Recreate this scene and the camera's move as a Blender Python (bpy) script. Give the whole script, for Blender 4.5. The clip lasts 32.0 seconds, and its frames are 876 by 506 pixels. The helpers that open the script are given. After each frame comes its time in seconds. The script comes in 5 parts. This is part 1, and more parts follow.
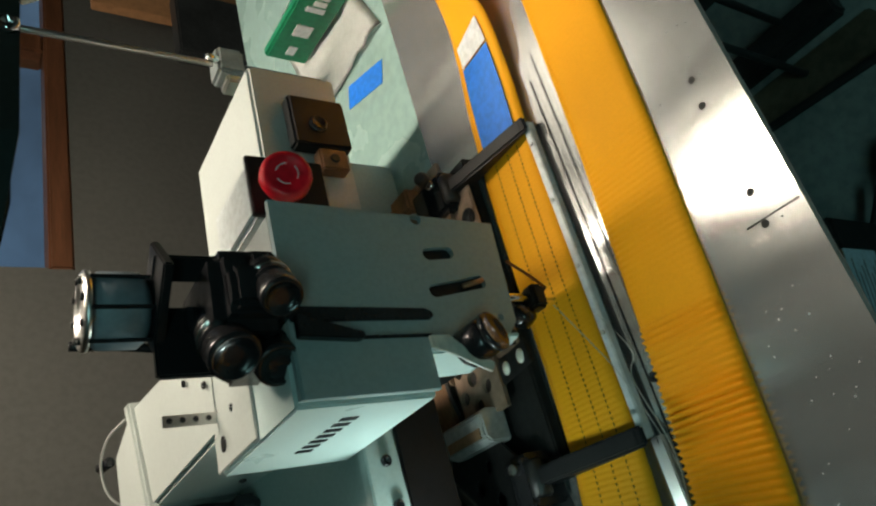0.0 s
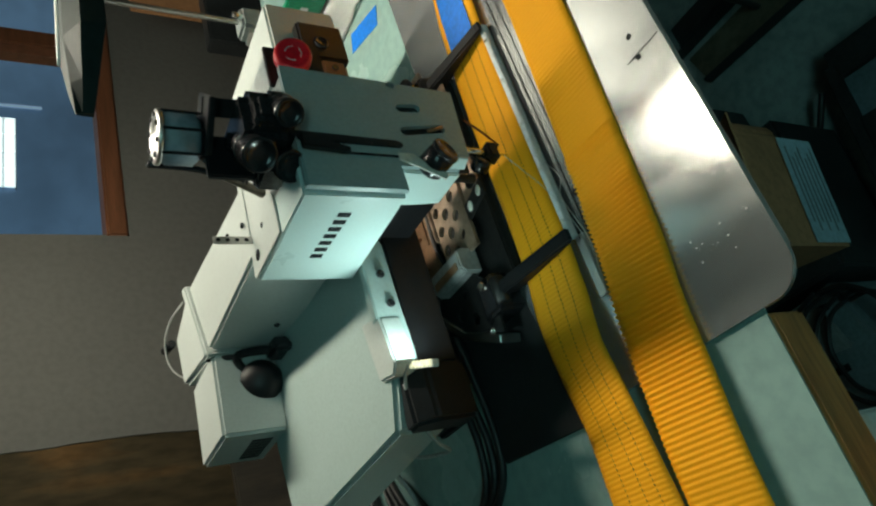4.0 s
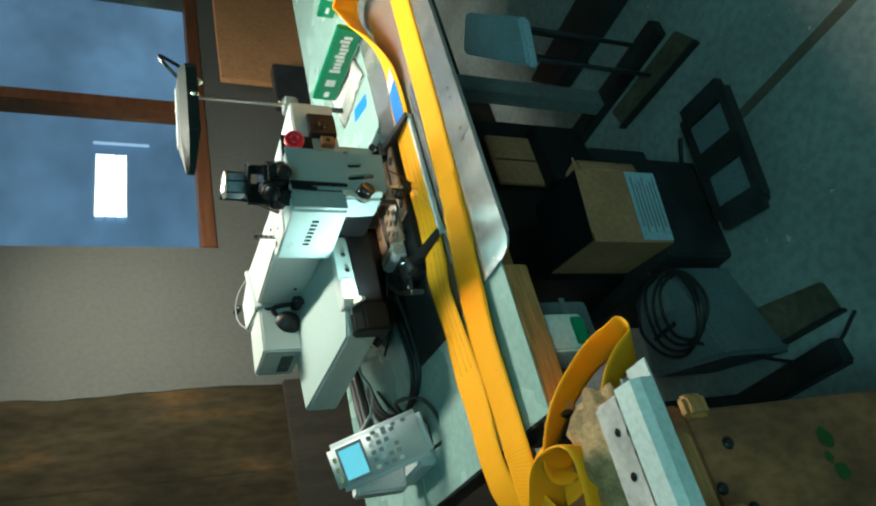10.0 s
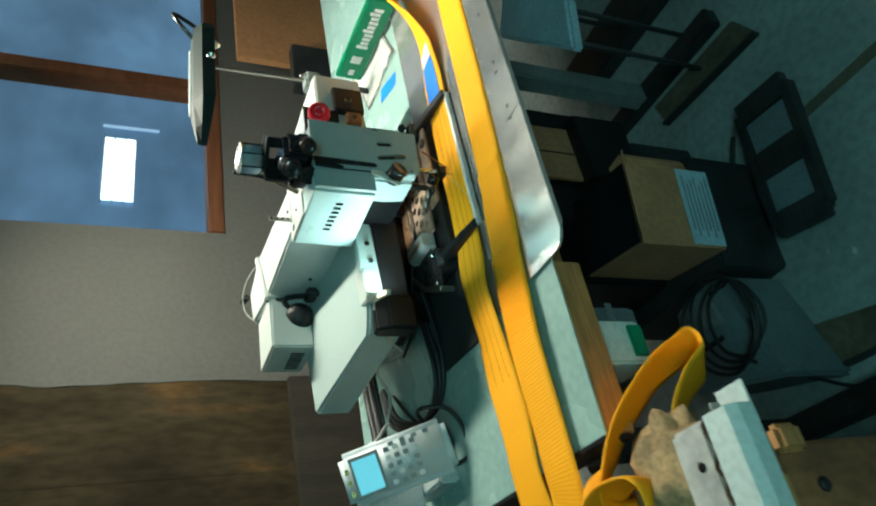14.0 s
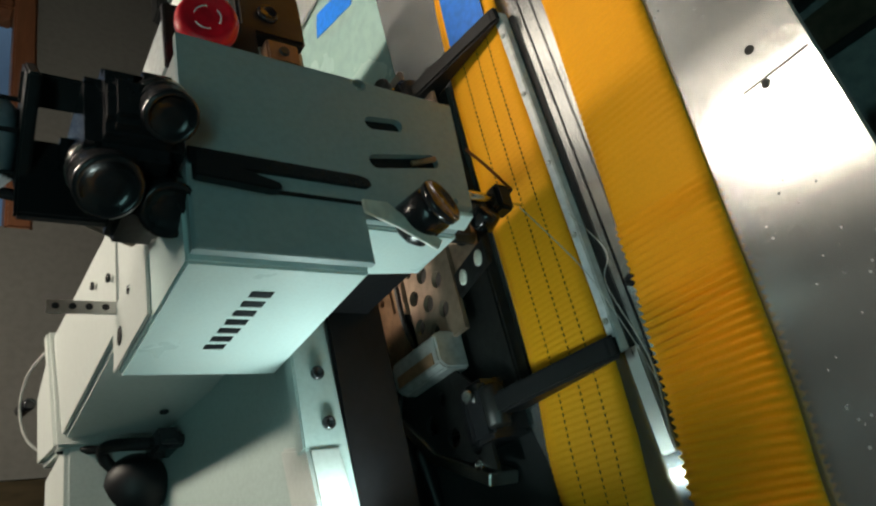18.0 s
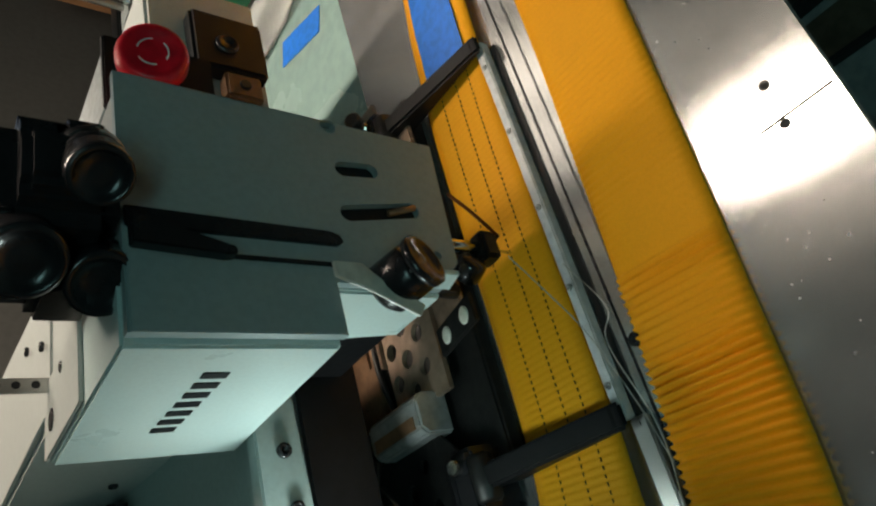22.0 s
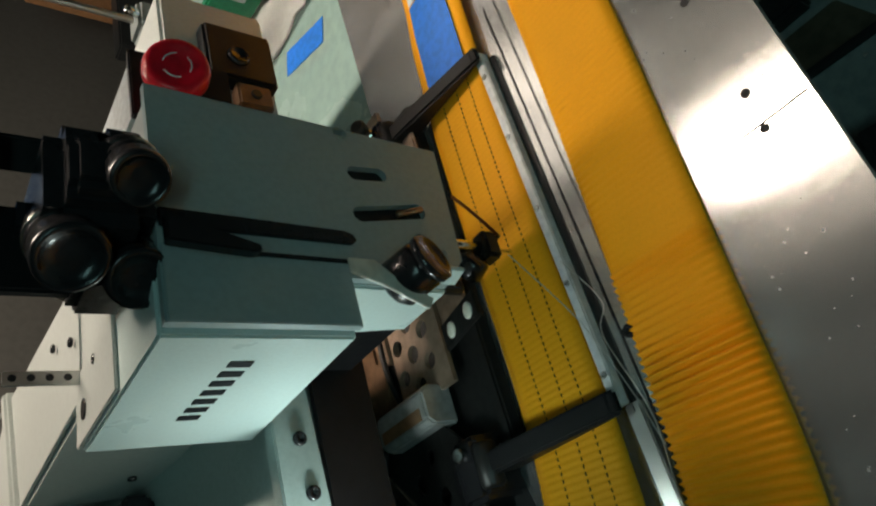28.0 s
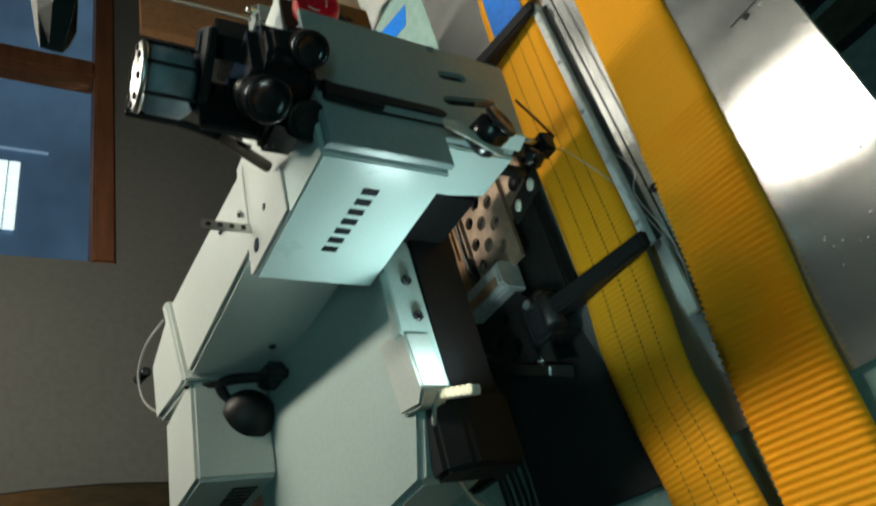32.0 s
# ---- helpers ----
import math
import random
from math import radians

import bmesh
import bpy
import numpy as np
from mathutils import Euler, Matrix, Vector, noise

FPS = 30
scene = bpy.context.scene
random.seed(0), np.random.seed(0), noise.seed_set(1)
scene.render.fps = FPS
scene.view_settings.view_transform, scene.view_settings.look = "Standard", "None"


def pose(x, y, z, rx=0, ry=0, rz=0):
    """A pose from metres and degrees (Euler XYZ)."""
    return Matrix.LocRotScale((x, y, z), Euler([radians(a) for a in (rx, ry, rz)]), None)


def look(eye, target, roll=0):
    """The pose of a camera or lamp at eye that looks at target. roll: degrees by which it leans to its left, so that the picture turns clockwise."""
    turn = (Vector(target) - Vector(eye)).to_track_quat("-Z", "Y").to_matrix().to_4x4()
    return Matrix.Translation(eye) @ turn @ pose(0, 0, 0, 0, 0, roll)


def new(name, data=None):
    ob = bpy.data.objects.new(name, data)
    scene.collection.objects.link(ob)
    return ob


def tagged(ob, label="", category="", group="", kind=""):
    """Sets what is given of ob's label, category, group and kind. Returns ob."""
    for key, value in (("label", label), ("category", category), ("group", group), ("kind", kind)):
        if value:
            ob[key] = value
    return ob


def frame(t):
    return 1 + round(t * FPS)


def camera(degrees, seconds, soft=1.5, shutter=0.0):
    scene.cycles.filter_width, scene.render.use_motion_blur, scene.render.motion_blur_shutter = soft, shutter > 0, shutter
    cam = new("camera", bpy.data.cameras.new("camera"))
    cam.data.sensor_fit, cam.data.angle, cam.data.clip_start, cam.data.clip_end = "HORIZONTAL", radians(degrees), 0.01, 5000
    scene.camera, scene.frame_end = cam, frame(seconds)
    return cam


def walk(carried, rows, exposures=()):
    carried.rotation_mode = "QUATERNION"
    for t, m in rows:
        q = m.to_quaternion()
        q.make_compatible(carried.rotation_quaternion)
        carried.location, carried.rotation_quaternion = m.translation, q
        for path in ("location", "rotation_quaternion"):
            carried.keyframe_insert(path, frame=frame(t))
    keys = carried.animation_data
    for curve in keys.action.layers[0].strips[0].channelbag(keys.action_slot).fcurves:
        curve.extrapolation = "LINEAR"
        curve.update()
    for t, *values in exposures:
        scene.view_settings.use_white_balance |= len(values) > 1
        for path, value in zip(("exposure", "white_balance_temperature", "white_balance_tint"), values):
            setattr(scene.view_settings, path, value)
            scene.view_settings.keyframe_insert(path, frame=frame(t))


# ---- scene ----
LENS = 63.64
PATH = [
    (0.0, -0.1578, -0.2202, 1.3129, -31.01, -33.99, -87.42),
    (0.5, -0.1905, -0.2213, 1.3269, -32.67, -33.07, -87.15),
    (1.0, -0.2491, -0.2245, 1.3211, -34.86, -34.40, -86.77),
    (1.5, -0.2800, -0.2195, 1.3204, -33.59, -34.83, -87.40),
    (2.0, -0.3014, -0.2251, 1.3400, -33.16, -33.24, -87.42),
    (2.5, -0.3350, -0.2271, 1.3515, -33.18, -32.85, -86.95),
    (3.0, -0.3702, -0.2377, 1.3478, -34.32, -33.92, -87.89),
    (3.5, -0.3877, -0.2544, 1.3502, -32.79, -32.92, -89.45),
    (5.5, -0.5695, -0.5393, 1.4054, -32.58, -26.55, -89.15),
    (6.0, -0.6934, -0.5980, 1.4014, -33.20, -27.13, -88.95),
    (6.5, -0.7313, -0.6555, 1.4140, -34.39, -25.79, -88.70),
    (7.0, -0.7515, -0.7128, 1.4190, -33.35, -25.50, -87.95),
    (7.5, -0.7619, -0.7831, 1.4150, -30.68, -25.92, -90.00),
    (8.0, -0.7937, -0.8503, 1.4187, -31.06, -25.48, -89.97),
    (8.5, -0.8017, -0.8563, 1.4209, -33.00, -24.98, -89.93),
    (9.0, -0.8200, -0.8443, 1.4237, -33.54, -25.04, -89.90),
    (9.5, -0.8201, -0.8445, 1.4236, -33.89, -24.65, -89.69),
    (10.0, -0.8223, -0.8504, 1.4283, -34.02, -24.33, -89.54),
    (10.5, -0.8267, -0.8645, 1.4367, -34.67, -23.79, -89.22),
    (11.0, -0.8392, -0.8665, 1.4357, -35.13, -23.39, -88.85),
    (11.5, -0.8409, -0.8656, 1.4399, -35.47, -23.09, -88.91),
    (12.0, -0.8487, -0.8700, 1.4450, -35.16, -22.70, -88.63),
    (12.5, -0.8543, -0.8741, 1.4428, -35.15, -22.81, -88.59),
    (13.0, -0.8445, -0.8709, 1.4387, -34.66, -23.06, -87.97),
    (13.5, -0.8165, -0.8506, 1.4323, -31.95, -23.70, -89.29),
    (14.0, -0.7485, -0.7105, 1.4175, -34.09, -24.00, -86.73),
    (14.5, -0.6825, -0.5687, 1.4081, -36.74, -25.58, -88.46),
    (16.5, -0.3939, -0.2653, 1.3379, -36.80, -32.86, -85.33),
    (17.0, -0.3253, -0.2110, 1.3072, -38.20, -30.01, -83.63),
    (17.5, -0.2823, -0.1612, 1.2591, -37.07, -31.71, -82.93),
    (18.0, -0.2142, -0.1320, 1.2356, -32.43, -34.66, -84.54),
    (18.5, -0.1851, -0.1266, 1.2234, -31.14, -35.30, -85.12),
    (19.0, -0.1689, -0.1183, 1.2176, -31.40, -35.78, -84.62),
    (19.5, -0.1628, -0.1116, 1.2223, -31.90, -36.27, -84.89),
    (20.0, -0.1632, -0.1098, 1.2138, -34.02, -36.21, -84.02),
    (20.5, -0.1720, -0.0992, 1.2129, -34.11, -37.12, -83.92),
    (21.0, -0.1737, -0.0990, 1.2108, -34.62, -37.26, -83.87),
    (21.5, -0.1714, -0.1026, 1.2126, -34.25, -37.47, -84.78),
    (22.0, -0.1683, -0.1036, 1.2107, -34.77, -36.69, -84.10),
    (22.5, -0.1698, -0.1026, 1.2126, -35.62, -36.87, -84.04),
    (23.0, -0.1698, -0.1070, 1.2144, -35.12, -36.99, -84.40),
    (23.5, -0.1713, -0.1070, 1.2139, -35.12, -37.21, -84.43),
    (24.0, -0.1746, -0.1069, 1.2131, -34.99, -37.22, -84.48),
    (24.5, -0.1738, -0.1100, 1.2162, -34.77, -36.98, -84.63),
    (25.0, -0.1730, -0.1122, 1.2182, -34.80, -36.56, -84.36),
    (25.5, -0.1748, -0.1152, 1.2193, -34.87, -36.51, -84.45),
    (27.5, -0.1769, -0.1247, 1.2163, -33.64, -35.04, -85.42),
    (28.0, -0.1842, -0.1169, 1.2326, -35.40, -36.95, -84.13),
    (28.5, -0.1833, -0.1131, 1.2391, -34.49, -37.49, -84.94),
    (29.0, -0.1930, -0.1290, 1.2372, -33.58, -33.80, -85.92),
    (29.5, -0.2342, -0.1343, 1.3102, -37.07, -32.30, -85.32),
    (30.0, -0.2996, -0.1491, 1.3266, -37.30, -31.10, -84.95),
    (30.5, -0.3535, -0.1429, 1.3319, -35.65, -31.00, -84.46),
    (31.0, -0.3818, -0.1260, 1.3270, -34.49, -30.90, -83.78),
    (31.5, -0.3845, -0.1247, 1.3174, -35.66, -31.29, -83.69),
    (32.0, -0.3681, -0.1450, 1.3163, -38.13, -31.11, -84.15),
]
cam = camera(LENS, 32.0, soft=2.2, shutter=0.4)


def stand(x, y, z, yaw, pitch, roll):
    a, b = radians(yaw), radians(pitch)
    ahead = Vector((-math.sin(a) * math.cos(b), math.cos(a) * math.cos(b), math.sin(b)))
    eye = Vector((x, y, z))
    return look(eye, eye + ahead, roll)


EXPOSURES = [
    (0.0, -1.20, 7200, 8), (2.0, -1.28, 7000, 4), (3.5, -1.24, 6900, 1), (5.5, -0.64, 6500, -4), (7.0, -0.20, 6400, -5), (9.0, -0.10, 6400, -5), (13.0, -0.08, 6400, -5),
    (14.5, -0.22, 6500, -4), (17.0, -0.90, 6900, 4), (19.0, -1.40, 7200, 13), (25.0, -1.48, 7300, 14), (28.5, -1.48, 7300, 14),
    (30.0, -1.48, 6900, 6), (32.0, -1.32, 6700, 2),
]
walk(cam, [(t, stand(*row)) for t, *row in PATH], EXPOSURES)

# ---- light ----
world = bpy.data.worlds.new("dusk")
scene.world = world
world.use_nodes = True
wn = world.node_tree.nodes
sky = wn.new("ShaderNodeTexSky")
sky.sky_type, sky.sun_disc = "NISHITA", False
sky.sun_elevation, sky.sun_rotation = radians(4), radians(200)
world.node_tree.links.new(sky.outputs[0], wn["Background"].inputs[0])
wn["Background"].inputs[1].default_value = 0.08


def lamp(name, kind, m, energy, color, size=0.1, size_y=None, spot=None, blend=0.5):
    data = bpy.data.lights.new(name, kind)
    data.energy, data.color = energy, color
    if kind == "AREA":
        data.size = size
        if size_y:
            data.shape, data.size_y = "RECTANGLE", size_y
    else:
        data.shadow_soft_size = size
    if spot:
        data.spot_size, data.spot_blend = radians(spot), blend
    ob = new(name, data)
    ob.matrix_world = m
    return ob


# a long work light hangs low across the table and throws the arm's shadow; unseen ceiling panels are added as room
# fill, a cool one for the aisle;
# the LED bar on the junction box lights the cover panel and the needle
lamp("work_light_source", "AREA", pose(0.55, 0.56, 1.92, 0, 8, 0), 43, (1.0, 0.92, 0.82), 0.09, 0.76)
lamp("added_panel_fill", "AREA", pose(1.66, 1.30, 2.62, -20, 20, 0), 6, (1.0, 0.92, 0.82), 0.7, 0.3)
lamp("added_far_fill", "AREA", pose(2.45, 0.75, 2.63), 3, (1.0, 0.92, 0.82), 0.26, 1.3)
lamp("added_aisle_fill", "AREA", look((-1.35, -2.0, 2.62), (0.1, -0.4, 0.3)), 40, (0.43, 0.96, 1.0), 1.4, 0.6)
lamp("led_bar_source", "AREA", look((-0.158, 0.287, 1.0105), (-0.02, 0.245, 1.01)), 0.6, (0.72, 0.97, 1.0), 0.008, 0.040)

# ---- materials ----


def rgb(r, g, b):
    return (r, g, b, 1.0)


def mat(name, base, rough=0.5, metal=0.0, dark=0.75, scale=12.0, fine=140.0, bump=0.15, stains=0.35, spec=0.5, coat=0.0, stretch=(1, 1, 1), emit=None, power=0.0):
    """Paint, wood, metal or cloth with variation at two scales and fine relief."""
    m = bpy.data.materials.new(name)
    m.use_nodes = True
    n, l = m.node_tree.nodes, m.node_tree.links
    b = n["Principled BSDF"]
    co = n.new("ShaderNodeTexCoord")
    mp = n.new("ShaderNodeMapping")
    mp.inputs["Scale"].default_value = stretch
    l.new(co.outputs["Object"], mp.inputs[0])
    big, small = n.new("ShaderNodeTexNoise"), n.new("ShaderNodeTexNoise")
    big.inputs["Scale"].default_value, big.inputs["Detail"].default_value = scale, 6
    small.inputs["Scale"].default_value, small.inputs["Detail"].default_value = fine, 3
    l.new(mp.outputs[0], big.inputs[0])
    l.new(mp.outputs[0], small.inputs[0])
    ramp = n.new("ShaderNodeValToRGB")
    ramp.color_ramp.elements[0].position, ramp.color_ramp.elements[1].position = 0.32, 0.68
    ramp.color_ramp.elements[0].color = rgb(*[c * dark for c in base])
    ramp.color_ramp.elements[1].color = rgb(*base)
    l.new(big.outputs[0], ramp.inputs[0])
    mix = n.new("ShaderNodeMix")
    mix.data_type, mix.blend_type = "RGBA", "MULTIPLY"
    mix.inputs[0].default_value = stains
    l.new(ramp.outputs[0], mix.inputs[6])
    ramp2 = n.new("ShaderNodeValToRGB")
    ramp2.color_ramp.elements[0].position, ramp2.color_ramp.elements[1].position = 0.35, 0.6
    ramp2.color_ramp.elements[0].color = rgb(0.45, 0.45, 0.45)
    l.new(small.outputs[0], ramp2.inputs[0])
    l.new(ramp2.outputs[0], mix.inputs[7])
    l.new(mix.outputs[2], b.inputs["Base Color"])
    rr = n.new("ShaderNodeMapRange")
    rr.inputs[3].default_value, rr.inputs[4].default_value = max(0.02, rough - 0.1), min(1.0, rough + 0.1)
    l.new(big.outputs[0], rr.inputs[0])
    l.new(rr.outputs[0], b.inputs["Roughness"])
    b.inputs["Metallic"].default_value = metal
    b.inputs["Specular IOR Level"].default_value = spec
    b.inputs["Coat Weight"].default_value = coat
    if bump:
        bp = n.new("ShaderNodeBump")
        bp.inputs["Strength"].default_value, bp.inputs["Distance"].default_value = bump, 0.002
        l.new(small.outputs[0], bp.inputs["Height"])
        l.new(bp.outputs[0], b.inputs["Normal"])
    if emit:
        b.inputs["Emission Color"].default_value, b.inputs["Emission Strength"].default_value = rgb(*emit), power
    return m


ENAMEL = mat("white_enamel", (0.47, 0.505, 0.485), 0.38, dark=0.9, scale=8, fine=260, bump=0.05, stains=0.12)
# darker teal copy of the white enamel; cool fill light put into the colour
ENAMEL_COOL_SHADE = mat("cool_shaded_enamel", (0.36, 0.445, 0.43), 0.36, dark=0.9, scale=8, fine=260, bump=0.05, stains=0.15)
ENAMEL_GREY = mat("grey_green_enamel", (0.32, 0.42, 0.43), 0.32, dark=0.88, scale=9, fine=240, bump=0.05, stains=0.15)
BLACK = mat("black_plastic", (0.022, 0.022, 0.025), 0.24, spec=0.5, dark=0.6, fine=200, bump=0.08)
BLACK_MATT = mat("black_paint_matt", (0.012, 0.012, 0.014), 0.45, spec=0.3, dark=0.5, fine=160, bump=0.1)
RUBBER = mat("dark_rubber", (0.018, 0.02, 0.022), 0.7, dark=0.6, fine=90, bump=0.2)
STEEL = mat("brushed_steel", (0.66, 0.66, 0.64), 0.31, metal=1.0, dark=0.92, scale=6, fine=300, bump=0.02, stains=0.06, stretch=(1, 5, 1))
SHEET_STEEL = mat("stainless_cover_sheet", (0.58, 0.59, 0.59), 0.20, metal=0.74, dark=0.84, scale=5, fine=320, bump=0.012, stains=0.06, stretch=(5, 1, 1))
CHROME = mat("bright_metal", (0.75, 0.75, 0.74), 0.16, metal=1.0, dark=0.8, fine=90, bump=0.03)
PINK_STEEL = mat("oily_pinkish_steel", (0.44, 0.31, 0.23), 0.36, metal=0.35, dark=0.65, scale=30, fine=120, bump=0.06)
COPPERY = mat("oiled_bronze_plate", (0.50, 0.29, 0.17), 0.36, metal=0.6, dark=0.6, scale=30, fine=120, bump=0.08)
IRON = mat("dark_cast_iron", (0.05, 0.05, 0.05), 0.42, metal=0.6, dark=0.5, fine=130, bump=0.2)
RED = mat("red_plastic", (0.85, 0.012, 0.03), 0.34, dark=0.85, bump=0.02)
YELLOW_PLASTIC = mat("pale_plastic", (0.75, 0.74, 0.66), 0.4, dark=0.9, bump=0.03)
BLUE_TAPE = mat("blue_tape", (0.0, 0.20, 0.82), 0.5, dark=0.85, scale=20, fine=120, bump=0.1)
WHITE_TAPE = mat("white_label", (0.75, 0.77, 0.78), 0.5, dark=0.92, bump=0.05)
WEB = mat("yellow_polyester_webbing", (0.97, 0.42, 0.018), 0.6, dark=0.95, scale=9, fine=600, bump=0.2, stains=0.08, spec=0.12)
THREAD = mat("black_thread", (0.07, 0.035, 0.010), 0.8, bump=0.0)
WHITE_THREAD = mat("pale_thread", (0.7, 0.7, 0.68), 0.7, bump=0.0)
GREEN_TOP = mat("pale_green_laminate", (0.30, 0.45, 0.42), 0.26, dark=0.85, scale=6, fine=70, bump=0.04, stains=0.2)
PLY = mat("plywood_edge", (0.54, 0.25, 0.085), 0.6, dark=0.6, scale=14, fine=40, bump=0.2, stretch=(1, 1, 12))
OLD_WOOD = mat("old_brown_wood", (0.036, 0.026, 0.016), 0.7, dark=0.35, scale=5, fine=30, bump=0.35, stains=0.6, stretch=(5, 5, 0.7))
OLD_BROWN = mat("weathered_plank", (0.42, 0.17, 0.07), 0.75, dark=0.35, scale=6, fine=45, bump=0.3, stains=0.5, stretch=(1.6, 1.6, 0.8))
BLUE_UNIT = mat("blue_grey_unit_paint", (0.17, 0.22, 0.24), 0.5, dark=0.75, scale=10, bump=0.1)
BLUE_GREY = mat("blue_grey_paint", (0.35, 0.45, 0.50), 0.6, dark=0.7, bump=0.15)
LOG = mat("stained_boards", (0.046, 0.034, 0.018), 0.8, spec=0.12, dark=0.30, scale=2.6, fine=18, bump=0.4, stains=0.6, stretch=(2.6, 2.0, 0.8))
for nd in LOG.node_tree.nodes:
    if nd.type == "VALTORGB" and abs(nd.color_ramp.elements[0].position - 0.32) < 0.01:
        nd.color_ramp.elements[1].position = 0.58
        nd.color_ramp.elements.new(0.72).color = rgb(0.125, 0.066, 0.024)
FRAME_WOOD = mat("varnished_red_wood", (0.16, 0.062, 0.03), 0.4, dark=0.6, scale=7, fine=40, bump=0.15, stretch=(0.6, 6, 6))
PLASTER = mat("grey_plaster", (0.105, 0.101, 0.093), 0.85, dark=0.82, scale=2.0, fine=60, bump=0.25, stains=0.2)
CONCRETE = mat("grey_green_concrete", (0.31, 0.375, 0.37), 0.6, dark=0.62, scale=3, fine=45, bump=0.25, stains=0.4)
CEIL = mat("dull_ceiling_paint", (0.13, 0.17, 0.17), 0.85, dark=0.9, scale=3, fine=50, bump=0.1)
CARD = mat("brown_cardboard", (0.52, 0.26, 0.13), 0.8, dark=0.75, scale=9, fine=80, bump=0.15)
BROWN_BOARD = mat("brown_hardboard", (0.42, 0.20, 0.09), 0.65, dark=0.75, scale=4, fine=60, bump=0.1)
PAPER = mat("white_paper", (0.78, 0.79, 0.78), 0.75, dark=0.94, scale=5, fine=120, bump=0.05, stains=0.1)
BLUE_PAPER = mat("pale_blue_paper", (0.42, 0.60, 0.70), 0.7, dark=0.85, bump=0.05)
GREEN_WRAP = mat("green_wrapper", (0.0, 0.23, 0.105), 0.38, dark=0.8, bump=0.05)
PVC = mat("white_pvc", (0.68, 0.76, 0.74), 0.35, dark=0.85, scale=10, bump=0.05, stains=0.25)
SACKING = mat("beige_brown_sacking", (0.50, 0.34, 0.17), 0.9, dark=0.45, scale=30, fine=160, bump=0.6, stains=0.5)
FLOOR_WOOD = mat("worn_floor_board", (0.13, 0.11, 0.075), 0.75, dark=0.6, scale=9, fine=50, bump=0.3, stains=0.5)
FOAM = mat("dirty_white_board", (0.62, 0.60, 0.57), 0.8, dark=0.6, scale=16, fine=70, bump=0.4, stains=0.4)
GREY_PLASTIC = mat("beige_grey_plastic", (0.57, 0.62, 0.63), 0.45, dark=0.9, fine=200, bump=0.04)
CASE = mat("smooth_pale_case", (0.58, 0.63, 0.66), 0.4, dark=0.95, scale=6, fine=300, bump=0.02, stains=0.05)
KEY_GREY = mat("grey_keys", (0.20, 0.23, 0.25), 0.5, bump=0.03)
SCREEN = mat("lit_screen", (0.05, 0.2, 0.25), 0.2, bump=0.0, emit=(0.18, 0.62, 0.80), power=1.0)
HOOD_PAINT = mat("grey_green_hood_paint", (0.012, 0.022, 0.021), 0.5, spec=0.15, dark=0.85, bump=0.04)
STEEL_DARK = mat("dark_steel_tube", (0.06, 0.065, 0.068), 0.45, metal=0.5, dark=0.6, fine=120, bump=0.1)
GREY_PAINT = mat("grey_painted_steel", (0.22, 0.25, 0.25), 0.5, dark=0.75, bump=0.1)
CABLE = mat("black_cable_sheath", (0.015, 0.016, 0.018), 0.5, bump=0.05)
GREY_CABLE = mat("grey_cable_sheath", (0.42, 0.42, 0.40), 0.5, bump=0.05)
BRASS = mat("brass_terminals", (0.75, 0.58, 0.25), 0.25, metal=1.0, bump=0.05)
# white cover enamel with the cyan of the cool side light mixed in
COVER_COOL_LIT = mat("cool_lit_cover_enamel", (0.60, 0.74, 0.73), 0.30, dark=0.95, scale=8, fine=420, bump=0.06, stains=0.08)
LETTER = mat("dark_blue_print", (0.010, 0.014, 0.018), 0.6, spec=0.1, bump=0.0)
GREEN_PAINT = mat("green_paint_spots", (0.02, 0.10, 0.01), 0.7, bump=0.1)
# emits blue by itself to stand in for dusk light, mottled by noise
FAR_BLUE = mat("glowing_dusk_backdrop", (0.10, 0.18, 0.31), 0.9, dark=0.55, scale=0.45, fine=2, bump=0.0, stains=0.2, stretch=(0.7, 1, 0.9), emit=(0.11, 0.21, 0.40), power=1.35)
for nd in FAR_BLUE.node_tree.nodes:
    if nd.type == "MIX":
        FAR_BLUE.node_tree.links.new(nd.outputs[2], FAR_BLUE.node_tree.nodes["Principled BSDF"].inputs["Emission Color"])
LIT_PANE = mat("bright_far_window", (0.8, 0.85, 0.9), 0.5, bump=0.0, emit=(0.85, 0.95, 1.0), power=3.2)
LED_FACE = mat("led_lens", (0.8, 0.8, 0.7), 0.4, bump=0.0, emit=(1.0, 0.93, 0.62), power=1.6)
AISLE_FACE = mat("cool_panel_diffuser", (0.8, 0.8, 0.8), 0.5, bump=0.0, emit=(0.43, 0.96, 1.0), power=2.0)
PANEL_FACE = mat("light_panel_diffuser", (0.8, 0.8, 0.8), 0.5, bump=0.0, emit=(1.0, 0.95, 0.88), power=3.0)

# brushed along the table: the gloss smears across it
sn, sl = SHEET_STEEL.node_tree.nodes, SHEET_STEEL.node_tree.links
brush = sn.new("ShaderNodeTangent")
brush.direction_type, brush.axis = "RADIAL", "X"
